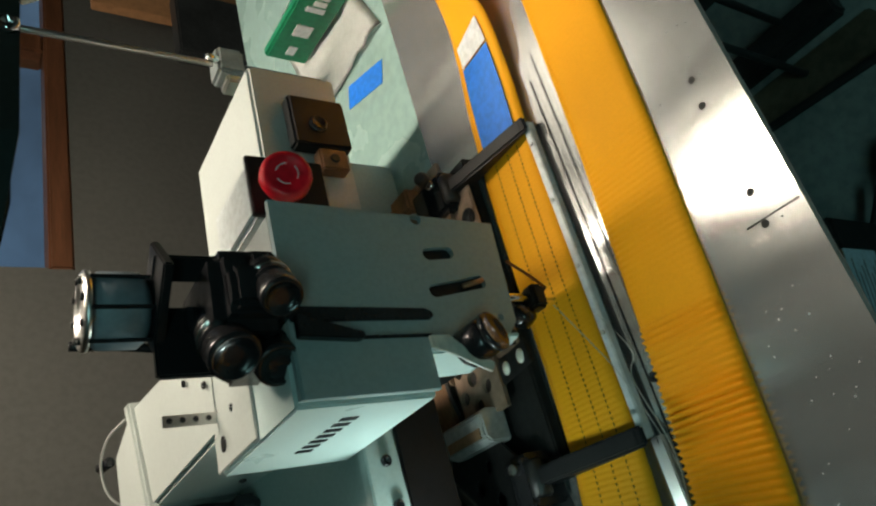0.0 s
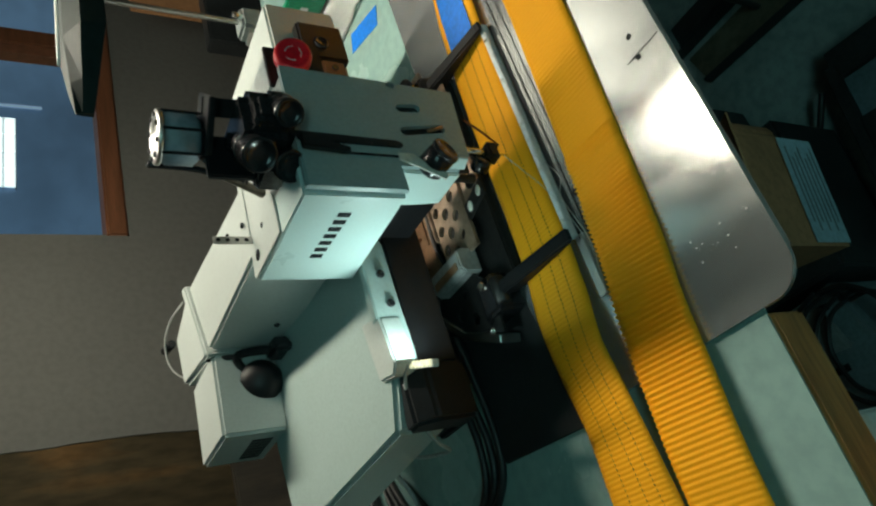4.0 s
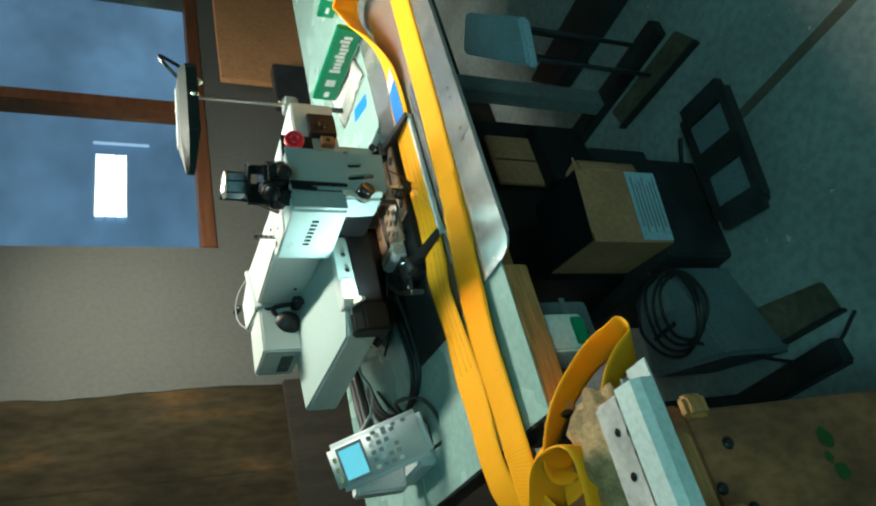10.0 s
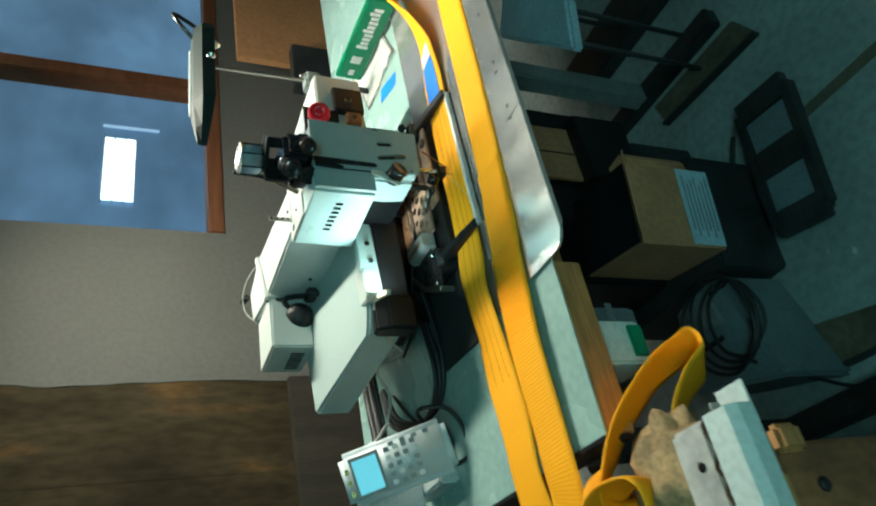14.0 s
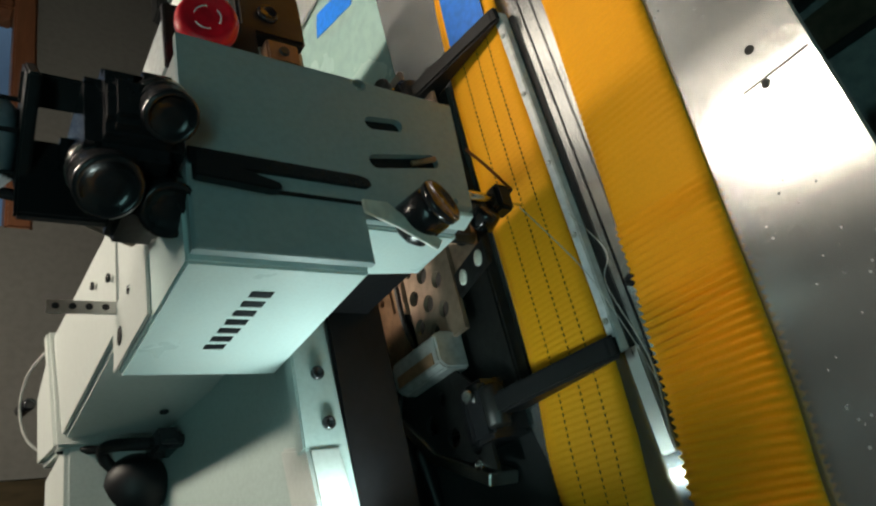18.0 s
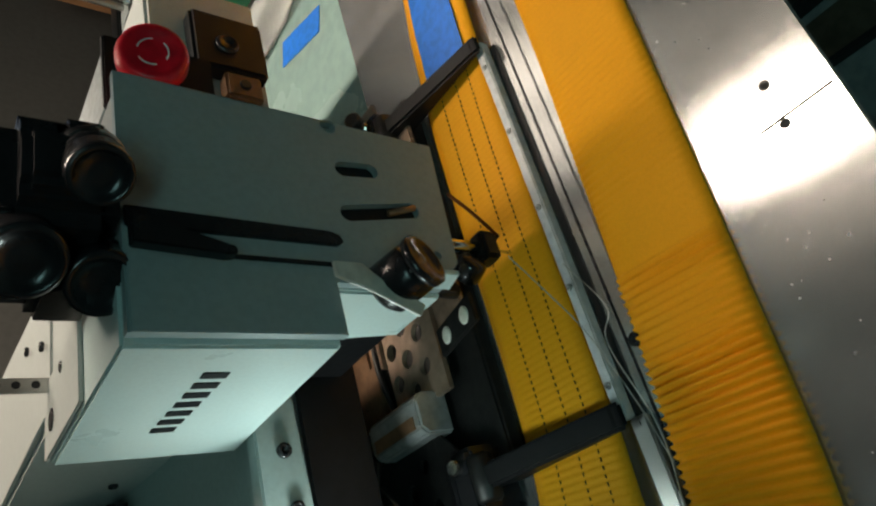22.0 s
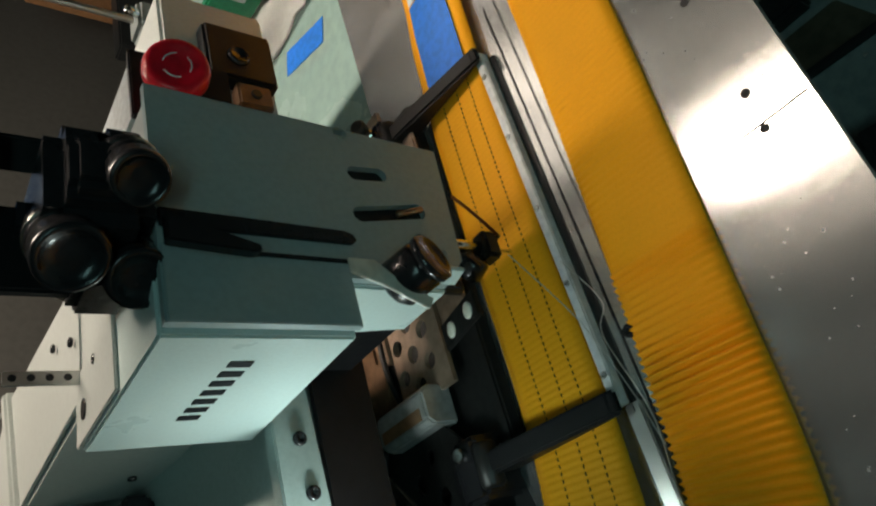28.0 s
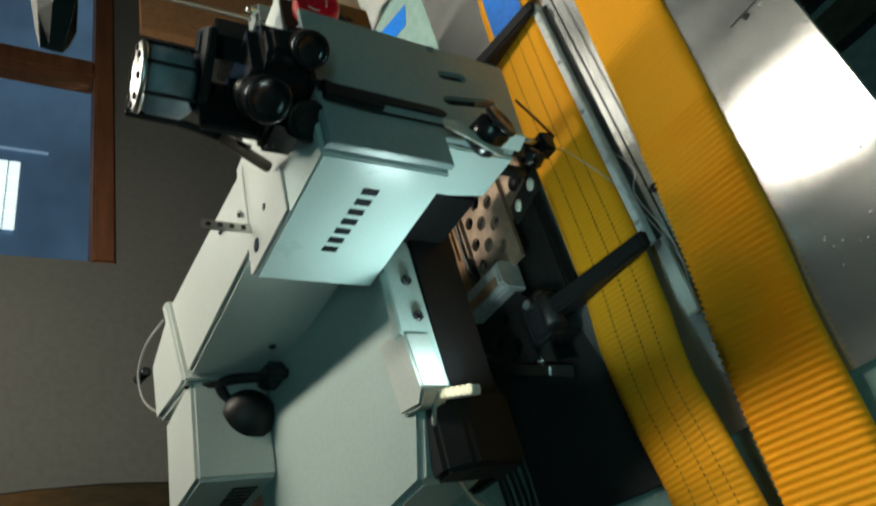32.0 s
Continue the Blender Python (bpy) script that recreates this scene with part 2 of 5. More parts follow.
sl.new(brush.outputs[0], sn["Principled BSDF"].inputs["Tangent"])
sn["Principled BSDF"].inputs["Anisotropic"].default_value = 0.7


def glass(name):
    m = bpy.data.materials.new(name)
    m.use_nodes = True
    b = m.node_tree.nodes["Principled BSDF"]
    b.inputs["Base Color"].default_value = rgb(0.85, 0.93, 0.97)
    b.inputs["Roughness"].default_value = 0.03
    b.inputs["Transmission Weight"].default_value = 1.0
    b.inputs["IOR"].default_value = 1.1
    return m


PANE = glass("window_pane_glass")

# ---- mesh helpers ----


def link(name, bm, material, parent=None, label="", smooth=False):
    me = bpy.data.meshes.new(name)
    bm.normal_update()
    bm.to_mesh(me)
    bm.free()
    me.materials.append(material)
    if smooth:
        for p in me.polygons:
            p.use_smooth = True
    ob = new(name, me)
    if parent:
        ob.parent = parent
        ob.matrix_parent_inverse = parent.matrix_world.inverted()
    if label:
        tagged(ob, label=label)
    return ob


def part(name, bm, material, parent, label="", smooth=False):
    return link(name, bm, material, parent, label, smooth)


def thing(name, label, category, base=(0, 0, 0), group="", kind=""):
    ob = new(name)
    ob.location = base
    bpy.context.view_layer.update()
    ob.empty_display_size = 0.05
    return tagged(ob, label, category, group, kind)


def box(a, b, bevel=0.0, m=None, seg=2):
    """A box from corner a to corner b, its edges rounded."""
    bm = bmesh.new()
    bmesh.ops.create_cube(bm, size=1.0)
    a, b = Vector(a), Vector(b)
    for v in bm.verts:
        v.co = Vector([(a[i] + b[i]) / 2 + v.co[i] * (b[i] - a[i]) for i in range(3)])
    if bevel:
        bmesh.ops.bevel(bm, geom=bm.edges[:], offset=bevel, segments=seg, affect="EDGES", clamp_overlap=True)
    if m is not None:
        bm.transform(m)
    return bm


def prism(points, lo, hi, axis="z", bevel=0.0, m=None):
    """A polygon pushed along an axis. Its points are the other two coordinates, in order x, y, z."""
    bm = bmesh.new()
    k = "xyz".index(axis)

    def at(p, h):
        c = list(p)
        c.insert(k, h)
        return c

    low = [bm.verts.new(at(p, lo)) for p in points]
    high = [bm.verts.new(at(p, hi)) for p in points]
    n = len(points)
    bm.faces.new(low)
    bm.faces.new(high[::-1])
    for i in range(n):
        bm.faces.new((low[i], high[i], high[(i + 1) % n], low[(i + 1) % n]))
    bmesh.ops.recalc_face_normals(bm, faces=bm.faces[:])
    if bevel:
        bmesh.ops.bevel(bm, geom=bm.edges[:], offset=bevel, segments=2, affect="EDGES", clamp_overlap=True)
    if m is not None:
        bm.transform(m)
    return bm


def lathe(profile, m, seg=28):
    """A turned body: profile of (radius, height), about z, laid into the pose m."""
    bm = bmesh.new()
    rings = []
    for r, h in profile:
        rings.append([bm.verts.new((r * math.cos(2 * math.pi * i / seg), r * math.sin(2 * math.pi * i / seg), h)) for i in range(seg)])
    for a, b in zip(rings, rings[1:]):
        for i in range(seg):
            bm.faces.new((a[i], a[(i + 1) % seg], b[(i + 1) % seg], b[i]))
    bm.faces.new(rings[0][::-1])
    bm.faces.new(rings[-1])
    bmesh.ops.recalc_face_normals(bm, faces=bm.faces[:])
    bm.transform(m)
    return bm


def aim(p, q):
    """A pose at p whose z points to q."""
    p, q = Vector(p), Vector(q)
    return Matrix.Translation(p) @ (q - p).to_track_quat("Z", "Y").to_matrix().to_4x4()


def rod(p, q, r, seg=16, bevel=0.0):
    h = (Vector(q) - Vector(p)).length
    e = bevel or min(r * 0.25, h * 0.2)
    return lathe([(r - e, 0), (r, e), (r, h - e), (r - e, h)], aim(p, q), seg)


def smooth_path(points, steps=8):
    """Points along a Catmull-Rom curve through the given ones."""
    ps = [Vector(p) for p in points]
    ps = [ps[0] * 2 - ps[1]] + ps + [ps[-1] * 2 - ps[-2]]
    out = []
    for i in range(1, len(ps) - 2):
        a, b, c, d = ps[i - 1 : i + 3]
        for k in range(steps):
            t = k / steps
            out.append(0.5 * (2 * b + (c - a) * t + (2 * a - 5 * b + 4 * c - d) * t * t + (3 * b - 3 * c + d - a) * t ** 3))
    out.append(ps[-2])
    return out


def tube(points, r, seg=8, steps=8):
    """A cable or bent tube through the points."""
    bm = bmesh.new()
    path = smooth_path(points, steps)
    rings, side = [], None
    for i, p in enumerate(path):
        way = (path[min(i + 1, len(path) - 1)] - path[max(i - 1, 0)]).normalized()
        if side is None:
            side = way.orthogonal().normalized()
        side = (side - way * side.dot(way)).normalized()
        up = way.cross(side)
        rings.append([bm.verts.new(p + r * (math.cos(2 * math.pi * k / seg) * side + math.sin(2 * math.pi * k / seg) * up)) for k in range(seg)])
    for a, b in zip(rings, rings[1:]):
        for k in range(seg):
            bm.faces.new((a[k], a[(k + 1) % seg], b[(k + 1) % seg], b[k]))
    bm.faces.new(rings[0][::-1])
    bm.faces.new(rings[-1])
    return bm


def merge(*bms):
    """Several pieces in one mesh."""
    out = bmesh.new()
    for bm in bms:
        me = bpy.data.meshes.new("piece")
        bm.to_mesh(me)
        bm.free()
        out.from_mesh(me)
        bpy.data.meshes.remove(me)
    return out


def holed(points, holes, lo, hi, axis, ring=20):
    """A plate with through holes: an outline and round holes (u, v, r), or slots (u, v, r, du, dv)."""
    bm = bmesh.new()
    k = "xyz".index(axis)

    def at(p, h):
        c = list(p)
        c.insert(k, h)
        return c

    loops = [list(points)]
    for h in holes:
        u, v, r = h[:3]
        du, dv = h[3:] if len(h) > 3 else (0, 0)
        turn = math.atan2(dv, du)
        loop = []
        for i in range(ring):
            a = turn + math.pi / 2 + 2 * math.pi * (i + 0.5) / ring
            s = -1 if i < ring / 2 else 1
            loop.append((u + s * du / 2 + r * math.cos(a), v + s * dv / 2 + r * math.sin(a)))
        loops.append(loop)
    edges = []
    for loop in loops:
        vs = [bm.verts.new(at(p, lo)) for p in loop]
        edges += [bm.edges.new((vs[i], vs[(i + 1) % len(vs)])) for i in range(len(vs))]
    bmesh.ops.triangle_fill(bm, use_beauty=True, use_dissolve=False, edges=edges)
    faces = bm.faces[:]
    out = bmesh.ops.extrude_face_region(bm, geom=faces)
    way = [0, 0, 0]
    way[k] = hi - lo
    bmesh.ops.translate(bm, vec=way, verts=[g for g in out["geom"] if isinstance(g, bmesh.types.BMVert)])
    bmesh.ops.recalc_face_normals(bm, faces=bm.faces[:])
    return bm


def screw(p, way, r=0.004, parent=None, material=None):
    """A socket-head screw at p whose head points along way."""
    q = Vector(p) + Vector(way)
    return part("screw", lathe([(r * 0.8, 0), (r, 0.0006), (r, r * 0.6), (r * 0.75, r * 0.8), (r * 0.5, r * 0.8), (r * 0.45, r * 0.3)], aim(p, q), 14), material or BLACK, parent, smooth=True)

# ---- the setting ----
TOP = 0.845  # upper face of the steel sheet
tagged(link("floor", box((-3.2, -4.2, -0.12), (5.2, 2.6, 0.0)), CONCRETE), "grey-green worn concrete workshop floor", "floor", kind="structure")
tagged(link("ceiling", box((-3.2, -4.2, 2.72), (5.2, 2.6, 2.84)), CEIL), "dull grey painted ceiling over the workshop", "ceiling", kind="structure")
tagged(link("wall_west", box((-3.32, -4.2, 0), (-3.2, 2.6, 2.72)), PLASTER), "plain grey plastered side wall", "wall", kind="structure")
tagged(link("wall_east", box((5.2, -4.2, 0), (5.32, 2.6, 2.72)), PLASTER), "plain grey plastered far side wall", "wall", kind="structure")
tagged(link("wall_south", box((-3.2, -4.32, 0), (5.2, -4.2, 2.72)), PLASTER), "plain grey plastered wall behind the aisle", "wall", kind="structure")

# the window wall stands a few degrees off the table's line
WALL = Matrix.Translation((0, 1.462, 0)) @ Matrix.Rotation(radians(3.8), 4, "Z")
PL, WL, WR, WB, WT = 0.20, 0.79, 2.62, 1.075, 2.45
north = thing("wall_north", "grey-beige plastered wall with a wide window opening", "wall", kind="structure")
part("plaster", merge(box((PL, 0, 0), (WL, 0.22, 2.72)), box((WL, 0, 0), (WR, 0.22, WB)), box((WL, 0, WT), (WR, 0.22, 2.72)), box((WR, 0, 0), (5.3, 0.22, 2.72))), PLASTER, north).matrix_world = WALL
rag = bmesh.new()
edge = [(PL + 0.007 * noise.noise((0, 0, z * 9)) - 0.012 * (1 + noise.noise((3, 0, z * 3))), z) for z in [i * 0.04 for i in range(69)]]
for lo, hi in zip(edge, edge[1:]):
    rag.faces.new([rag.verts.new(c) for c in ((lo[0], -0.0005, lo[1]), (PL + 0.03, -0.0005, lo[1]), (PL + 0.03, -0.0005, hi[1]), (hi[0], -0.0005, hi[1]))])
    rag.faces.new([rag.verts.new(c) for c in ((lo[0], -0.0005, lo[1]), (hi[0], -0.0005, hi[1]), (hi[0], 0.05, hi[1]), (lo[0], 0.05, lo[1]))])
part("plaster_edge", rag, PLASTER, north).matrix_world = WALL

timber = thing("wall_timber", "smoke-stained brown timber wall of wide upright boards", "timber wall", kind="structure")
edges = [PL + 0.01, -0.118, -0.46, -0.80, -1.2, -1.6, -2.0, -2.4, -2.8, -3.3]
for i, (b, a) in enumerate(zip(edges, edges[1:])):
    off = 0.006 * noise.noise((i * 3.1, 0.5, 0))
    part("board", box((a + 0.0002, 0.003 + off * 0.3, 0.0), (b, 0.20, 2.72), 0.001), LOG, timber).matrix_world = WALL
part("dark_board", box((-0.9, -0.02, 0), (PL - 0.006, 0.005, 0.90), 0.004), OLD_WOOD, timber, "dark-stained plank boarding").matrix_world = WALL

win = thing("window_1", "wide window in a varnished red-brown wooden frame, blue dusk outside", "window", kind="structure")
FB, FS = 0.058, 0.075
for name, a, b in (("sill", (WL, -0.004, WB), (WR, 0.10, WB + FB)), ("head", (WL, 0.0, WT - FB), (WR, 0.10, WT))):
    part("window_" + name, box(a, b, 0.006), FRAME_WOOD, win).matrix_world = WALL
for u in (1.56, 2.56):
    part("mullion", box((u, 0.005, WB + FB), (u + FS, 0.09, WT - FB), 0.006), FRAME_WOOD, win).matrix_world = WALL
part("side_reveal", box((WL - 0.001, 0.012, WB + FB), (WL + 0.012, 0.09, WT - FB)), PLASTER, win).matrix_world = WALL
for u0, u1 in ((WL + 0.012, 1.56), (1.56 + FS, 2.56)):
    pane = part("pane", box((u0, 0.045, WB + FB), (u1, 0.049, WT - FB)), PANE, win, "clear glass pane")
    pane.matrix_world = WALL
    pane.visible_shadow = False

# the yard behind the glass: a plain backdrop whose own blue glow stands in for dusk, with one lit window
tagged(link("backdrop", box((-4, 12.0, -4), (24, 12.1, 9)), FAR_BLUE), "flat glowing blue backdrop standing in for the dusk outside the window", "backdrop", kind="structure")
far = thing("far_window", "brightly lit far window with dark glazing bars", "far window", kind="structure")
gx0, gx1, gz0, gz1 = 8.62, 10.28, 1.28, 1.90
for i in range(3):
    for j in range(4):
        w, h = (gx1 - gx0) / 4, (gz1 - gz0) / 3
        part("pane", box((gx0 + j * w + 0.012, 11.90, gz0 + i * h + 0.012), (gx0 + (j + 1) * w - 0.012, 11.93, gz0 + (i + 1) * h - 0.012)), LIT_PANE, far)
for i in range(4):
    part("glazing_bar", box((gx0 - 0.02, 11.93, gz0 + i * (gz1 - gz0) / 3 - 0.012), (gx1 + 0.02, 11.96, gz0 + i * (gz1 - gz0) / 3 + 0.012)), GREY_PAINT, far)

# added glowing bar that imitates a faint reflection in the window glass
part("reflection_line", box((gx1 + 0.32, 11.93, gz0 - 0.45), (gx1 + 0.38, 11.96, gz1 + 0.05)), mat("pale_reflection_glow", (0.3, 0.4, 0.5), 0.7, bump=0.0, emit=(0.25, 0.36, 0.52), power=1.6), far, "pale glowing line imitating a reflection in the glass")


# bodies for the added fill lamps, all out of view
def added_ceiling_light(x, y, sx, sy, face=PANEL_FACE):
    th = thing("added_ceiling_light", "added unseen ceiling light panel with a pale frame, for fill light", "ceiling light", (x, y, 2.72), "ceiling light panels")
    part("frame", merge(box((x - sx / 2 - 0.03, y - sy / 2 - 0.03, 2.66), (x + sx / 2 + 0.03, y - sy / 2, 2.72)), box((x - sx / 2 - 0.03, y + sy / 2, 2.66), (x + sx / 2 + 0.03, y + sy / 2 + 0.03, 2.72)), box((x - sx / 2 - 0.03, y - sy / 2, 2.66), (x - sx / 2, y + sy / 2, 2.72)), box((x + sx / 2, y - sy / 2, 2.66), (x + sx / 2 + 0.03, y + sy / 2, 2.72))), ENAMEL, th)
    part("diffuser", box((x - sx / 2, y - sy / 2, 2.68), (x + sx / 2, y + sy / 2, 2.70)), face, th)


added_ceiling_light(1.66, 1.30, 0.7, 0.3)
added_ceiling_light(2.45, 0.75, 0.26, 1.3)

work = thing("hanging_work_light", "long white work light hung low over the table on two rods", "work light", (0.55, 0.56, 1.98))
part("housing", prism([(0.46, 1.955), (0.48, 1.98), (0.62, 1.98), (0.64, 1.955), (0.64, 1.945), (0.46, 1.945)], 0.16, 0.96, "y", 0.003), ENAMEL, work)
part("diffuser", box((0.48, 0.18, 1.941), (0.62, 0.94, 1.9445)), PANEL_FACE, work)
for y in (0.3, 0.82):
    part("hanger", rod((0.55, y, 1.98), (0.55, y, 2.72), 0.004, 8), STEEL_DARK, work)

added_ceiling_light(-1.35, -2.0, 1.4, 0.6, AISLE_FACE)

# ---- the sewing table ----
table = thing("sewing_table", "long work table with a pale green laminate top and plywood edge", "table", (0.6, 0.4, 0))
part("tabletop", prism([(-0.52, 0.02), (-0.255, 0.02), (-0.255, 0.055), (1.75, 0.055), (1.75, 0.82), (0.15, 0.82), (0.15, 0.962), (-0.52, 0.962)], 0.792, 0.837, "z", 0.003), PLY, table, "plywood core with a brown raw edge")
part("laminate", prism([(-0.518, 0.022), (1.75, 0.022), (1.75, 0.82), (0.15, 0.82), (0.15, 0.960), (-0.518, 0.960)], 0.8375, 0.8395, "z"), GREEN_TOP, table, "pale green laminate")
part("end_trim", box((-0.527, 0.018, 0.80), (-0.5185, 0.962, 0.842), 0.002), BLACK, table, "black edge trim")
for x, y, m in ((-0.42, 0.42, STEEL_DARK), (0.61, 0.41, GREY_PAINT), (1.62, 0.42, STEEL_DARK)):
    part("leg", box((x - 0.028, y - 0.028, 0.03), (x + 0.028, y + 0.028, 0.792), 0.004), m, table)
    part("foot_rail", box((x - 0.03, 0.10, 0.0), (x + 0.03, 0.74, 0.045), 0.006), STEEL_DARK, table)
    part("bearer", box((x - 0.03, 0.08, 0.75), (x + 0.03, 0.76, 0.791), 0.004), STEEL_DARK, table)
part("rail", box((-0.39, 0.70, 0.30), (1.59, 0.74, 0.36), 0.004), STEEL_DARK, table)

sheet = thing("steel_sheet", "brushed stainless steel cover sheet with rounded corner on the table", "steel sheet", (0.3, 0.15, TOP))
pts = [(1.75, -0.025), (1.75, 0.34), (-0.252, 0.34)]
r = 0.030
pts += [(-0.252 + r - r * math.cos(a), -0.025 + r - r * math.sin(a)) for a in [math.pi / 2 * i / 8 for i in range(9)]]
plate_top = part("plate", prism(pts, 0.8405, TOP, "z"), SHEET_STEEL, sheet)
for x, y in ((0.041, 0.006), (0.015, 0.007), (0.146, 0.006), (0.122, 0.008), (0.27, 0.006)):
    part("screw_hole", lathe([(0.0030, 0), (0.0030, 0.0003), (0.0018, 0.0003)], pose(x, y, TOP), 16), RUBBER, plate_top)
part("front_lip", box((-0.218, -0.0245, 0.836), (1.75, -0.0225, 0.8402)), SHEET_STEEL, sheet)
part("seam", box((0.0180, -0.0225, TOP), (0.0192, 0.021, TOP + 0.0004)), RUBBER, sheet)

rnd = random.Random(4)
bm = bmesh.new()
for k in range(70):
    x, y, r = rnd.uniform(-0.20, 0.25), rnd.uniform(-0.012, 0.052), rnd.uniform(0.0003, 0.0009)
    ring = [bm.verts.new((x + r * math.cos(a) * rnd.uniform(0.6, 1.3), y + r * math.sin(a) * rnd.uniform(0.6, 1.3), TOP + 0.0004)) for a in [i * 1.047 for i in range(6)]]
    tip = bm.verts.new((x, y, TOP + 0.0009))
    for i in range(6):
        bm.faces.new((ring[i], ring[(i + 1) % 6], tip))
tagged(link("dust_specks", bm, WHITE_TAPE), "pale dust specks lying on the steel sheet", "dust", kind="stuff")
# guide rail between the two bands
rail = thing("clamp_guide_rail", "flat bright guide strip with black groove on the steel sheet", "guide rail", (0.05, 0.16, TOP))
part("strip", box((-0.30, 0.1400, TOP + 0.0001), (0.30, 0.1610, TOP + 0.0016), 0.0006), SHEET_STEEL, rail, "thin bright steel strip")
part("groove", box((-0.30, 0.1512, TOP + 0.0017), (0.272, 0.1530, TOP + 0.0022)), BLACK, rail, "thin black groove")
# dark strip laid down as the clamp bar's shadow on the rail
part("slot_and_shade", box((-0.13, 0.1600, TOP + 0.0017), (0.225, 0.1655, TOP + 0.0030)), RUBBER, rail, "dark strip painted as the shadow beside the clamp bar")
part("end_cap", box((-0.314, 0.143, TOP), (-0.301, 0.160, TOP + 0.006), 0.002), IRON, rail)
screw((-0.045, 0.1450, TOP + 0.0016), (0, 0, 1), 0.0045, rail, BLACK)
screw((-0.165, 0.1465, TOP + 0.0016), (0, 0, 1), 0.004, rail)

# ---- webbing ----


def band(name, line, width, material, parent, rib=0.0042, depth=0.0006, thick=0.0035, label="", sub=4, side=None, axis=None, ribs=None):
    """A ribbed strap along a line of (point, roll in degrees), with cross ribs, edge cords and a real thickness."""
    path = smooth_path([p for p, _ in line], 40)
    rolls = np.interp(np.linspace(0, len(line) - 1, len(path)), range(len(line)), [a for _, a in line])
    cum = [0.0]
    for a, b in zip(path, path[1:]):
        cum.append(cum[-1] + (b - a).length)
    total = cum[-1]
    n = max(8, int(total / rib * sub))
    s_all = np.linspace(0, total, n)
    cols = [np.interp(s_all, cum, [p[k] for p in path]) for k in range(3)]
    roll = np.interp(s_all, cum, rolls)
    c = np.stack(cols, 1)
    way = np.gradient(c, axis=0)
    way /= np.linalg.norm(way, axis=1)[:, None]
    ref = np.array(side if side is not None else (0, 0, 1.0))
    across = np.cross(ref, way)
    across /= np.linalg.norm(across, axis=1)[:, None] + 1e-9
    up = np.cross(way, across)
    ra = np.radians(roll)[:, None]
    ac = across * np.cos(ra) + up * np.sin(ra)
    if axis is not None:
        ac = np.array(axis, float)[None] - way * (way @ np.array(axis, float))[:, None]
        ac /= np.linalg.norm(ac, axis=1)[:, None]
    nr = np.cross(way, ac)
    us = np.linspace(-0.5, 0.5, 9)
    wave = (0.5 + 0.5 * np.cos(2 * np.pi * s_all / rib)) ** 2.5 * depth
    patch = np.interp(c[:, 0], *ribs) if ribs else 0.4 + 0 * s_all
    verts, faces = [], []
    m = len(us)
    for j, u in enumerate(us):
        edge_drop = -0.0012 * (abs(u) > 0.47)
        verts.append(c + ac * (u * width) + nr * (thick + wave * patch + edge_drop)[:, None])
    for j, u in enumerate(us):
        verts.append(c + ac * (u * width))
    verts = np.concatenate(verts)

    def vid(layer, j, i):
        return layer * m * n + j * n + i

    for j in range(m - 1):
        for i in range(n - 1):
            faces.append((vid(0, j, i), vid(0, j, i + 1), vid(0, j + 1, i + 1), vid(0, j + 1, i)))
            if i % sub == 0 and i + sub < n:
                faces.append((vid(1, j + 1, i), vid(1, j + 1, i + sub), vid(1, j, i + sub), vid(1, j, i)))
    for j in (0, m - 1):
        for i in range(n - 1):
            faces.append((vid(0, j, i), vid(1, j, i), vid(1, j, i + 1), vid(0, j, i + 1)))
    for i in (0, n - 1):
        for j in range(m - 1):
            faces.append((vid(0, j, i), vid(0, j + 1, i), vid(1, j + 1, i), vid(1, j, i)))
    me = bpy.data.meshes.new(name)
    me.from_pydata(verts.tolist(), [], faces)
    me.materials.append(material)
    me.update()
    bm = bmesh.new()
    bm.from_mesh(me)
    bmesh.ops.recalc_face_normals(bm, faces=bm.faces[:])
    bm.to_mesh(me)
    bm.free()
    for p in me.polygons:
        p.use_smooth = True
    ob = new(name, me)
    if parent:
        ob.parent = parent
        ob.matrix_parent_inverse = parent.matrix_world.inverted()
    if label:
        tagged(ob, label=label)
    return s_all, c, ac, nr


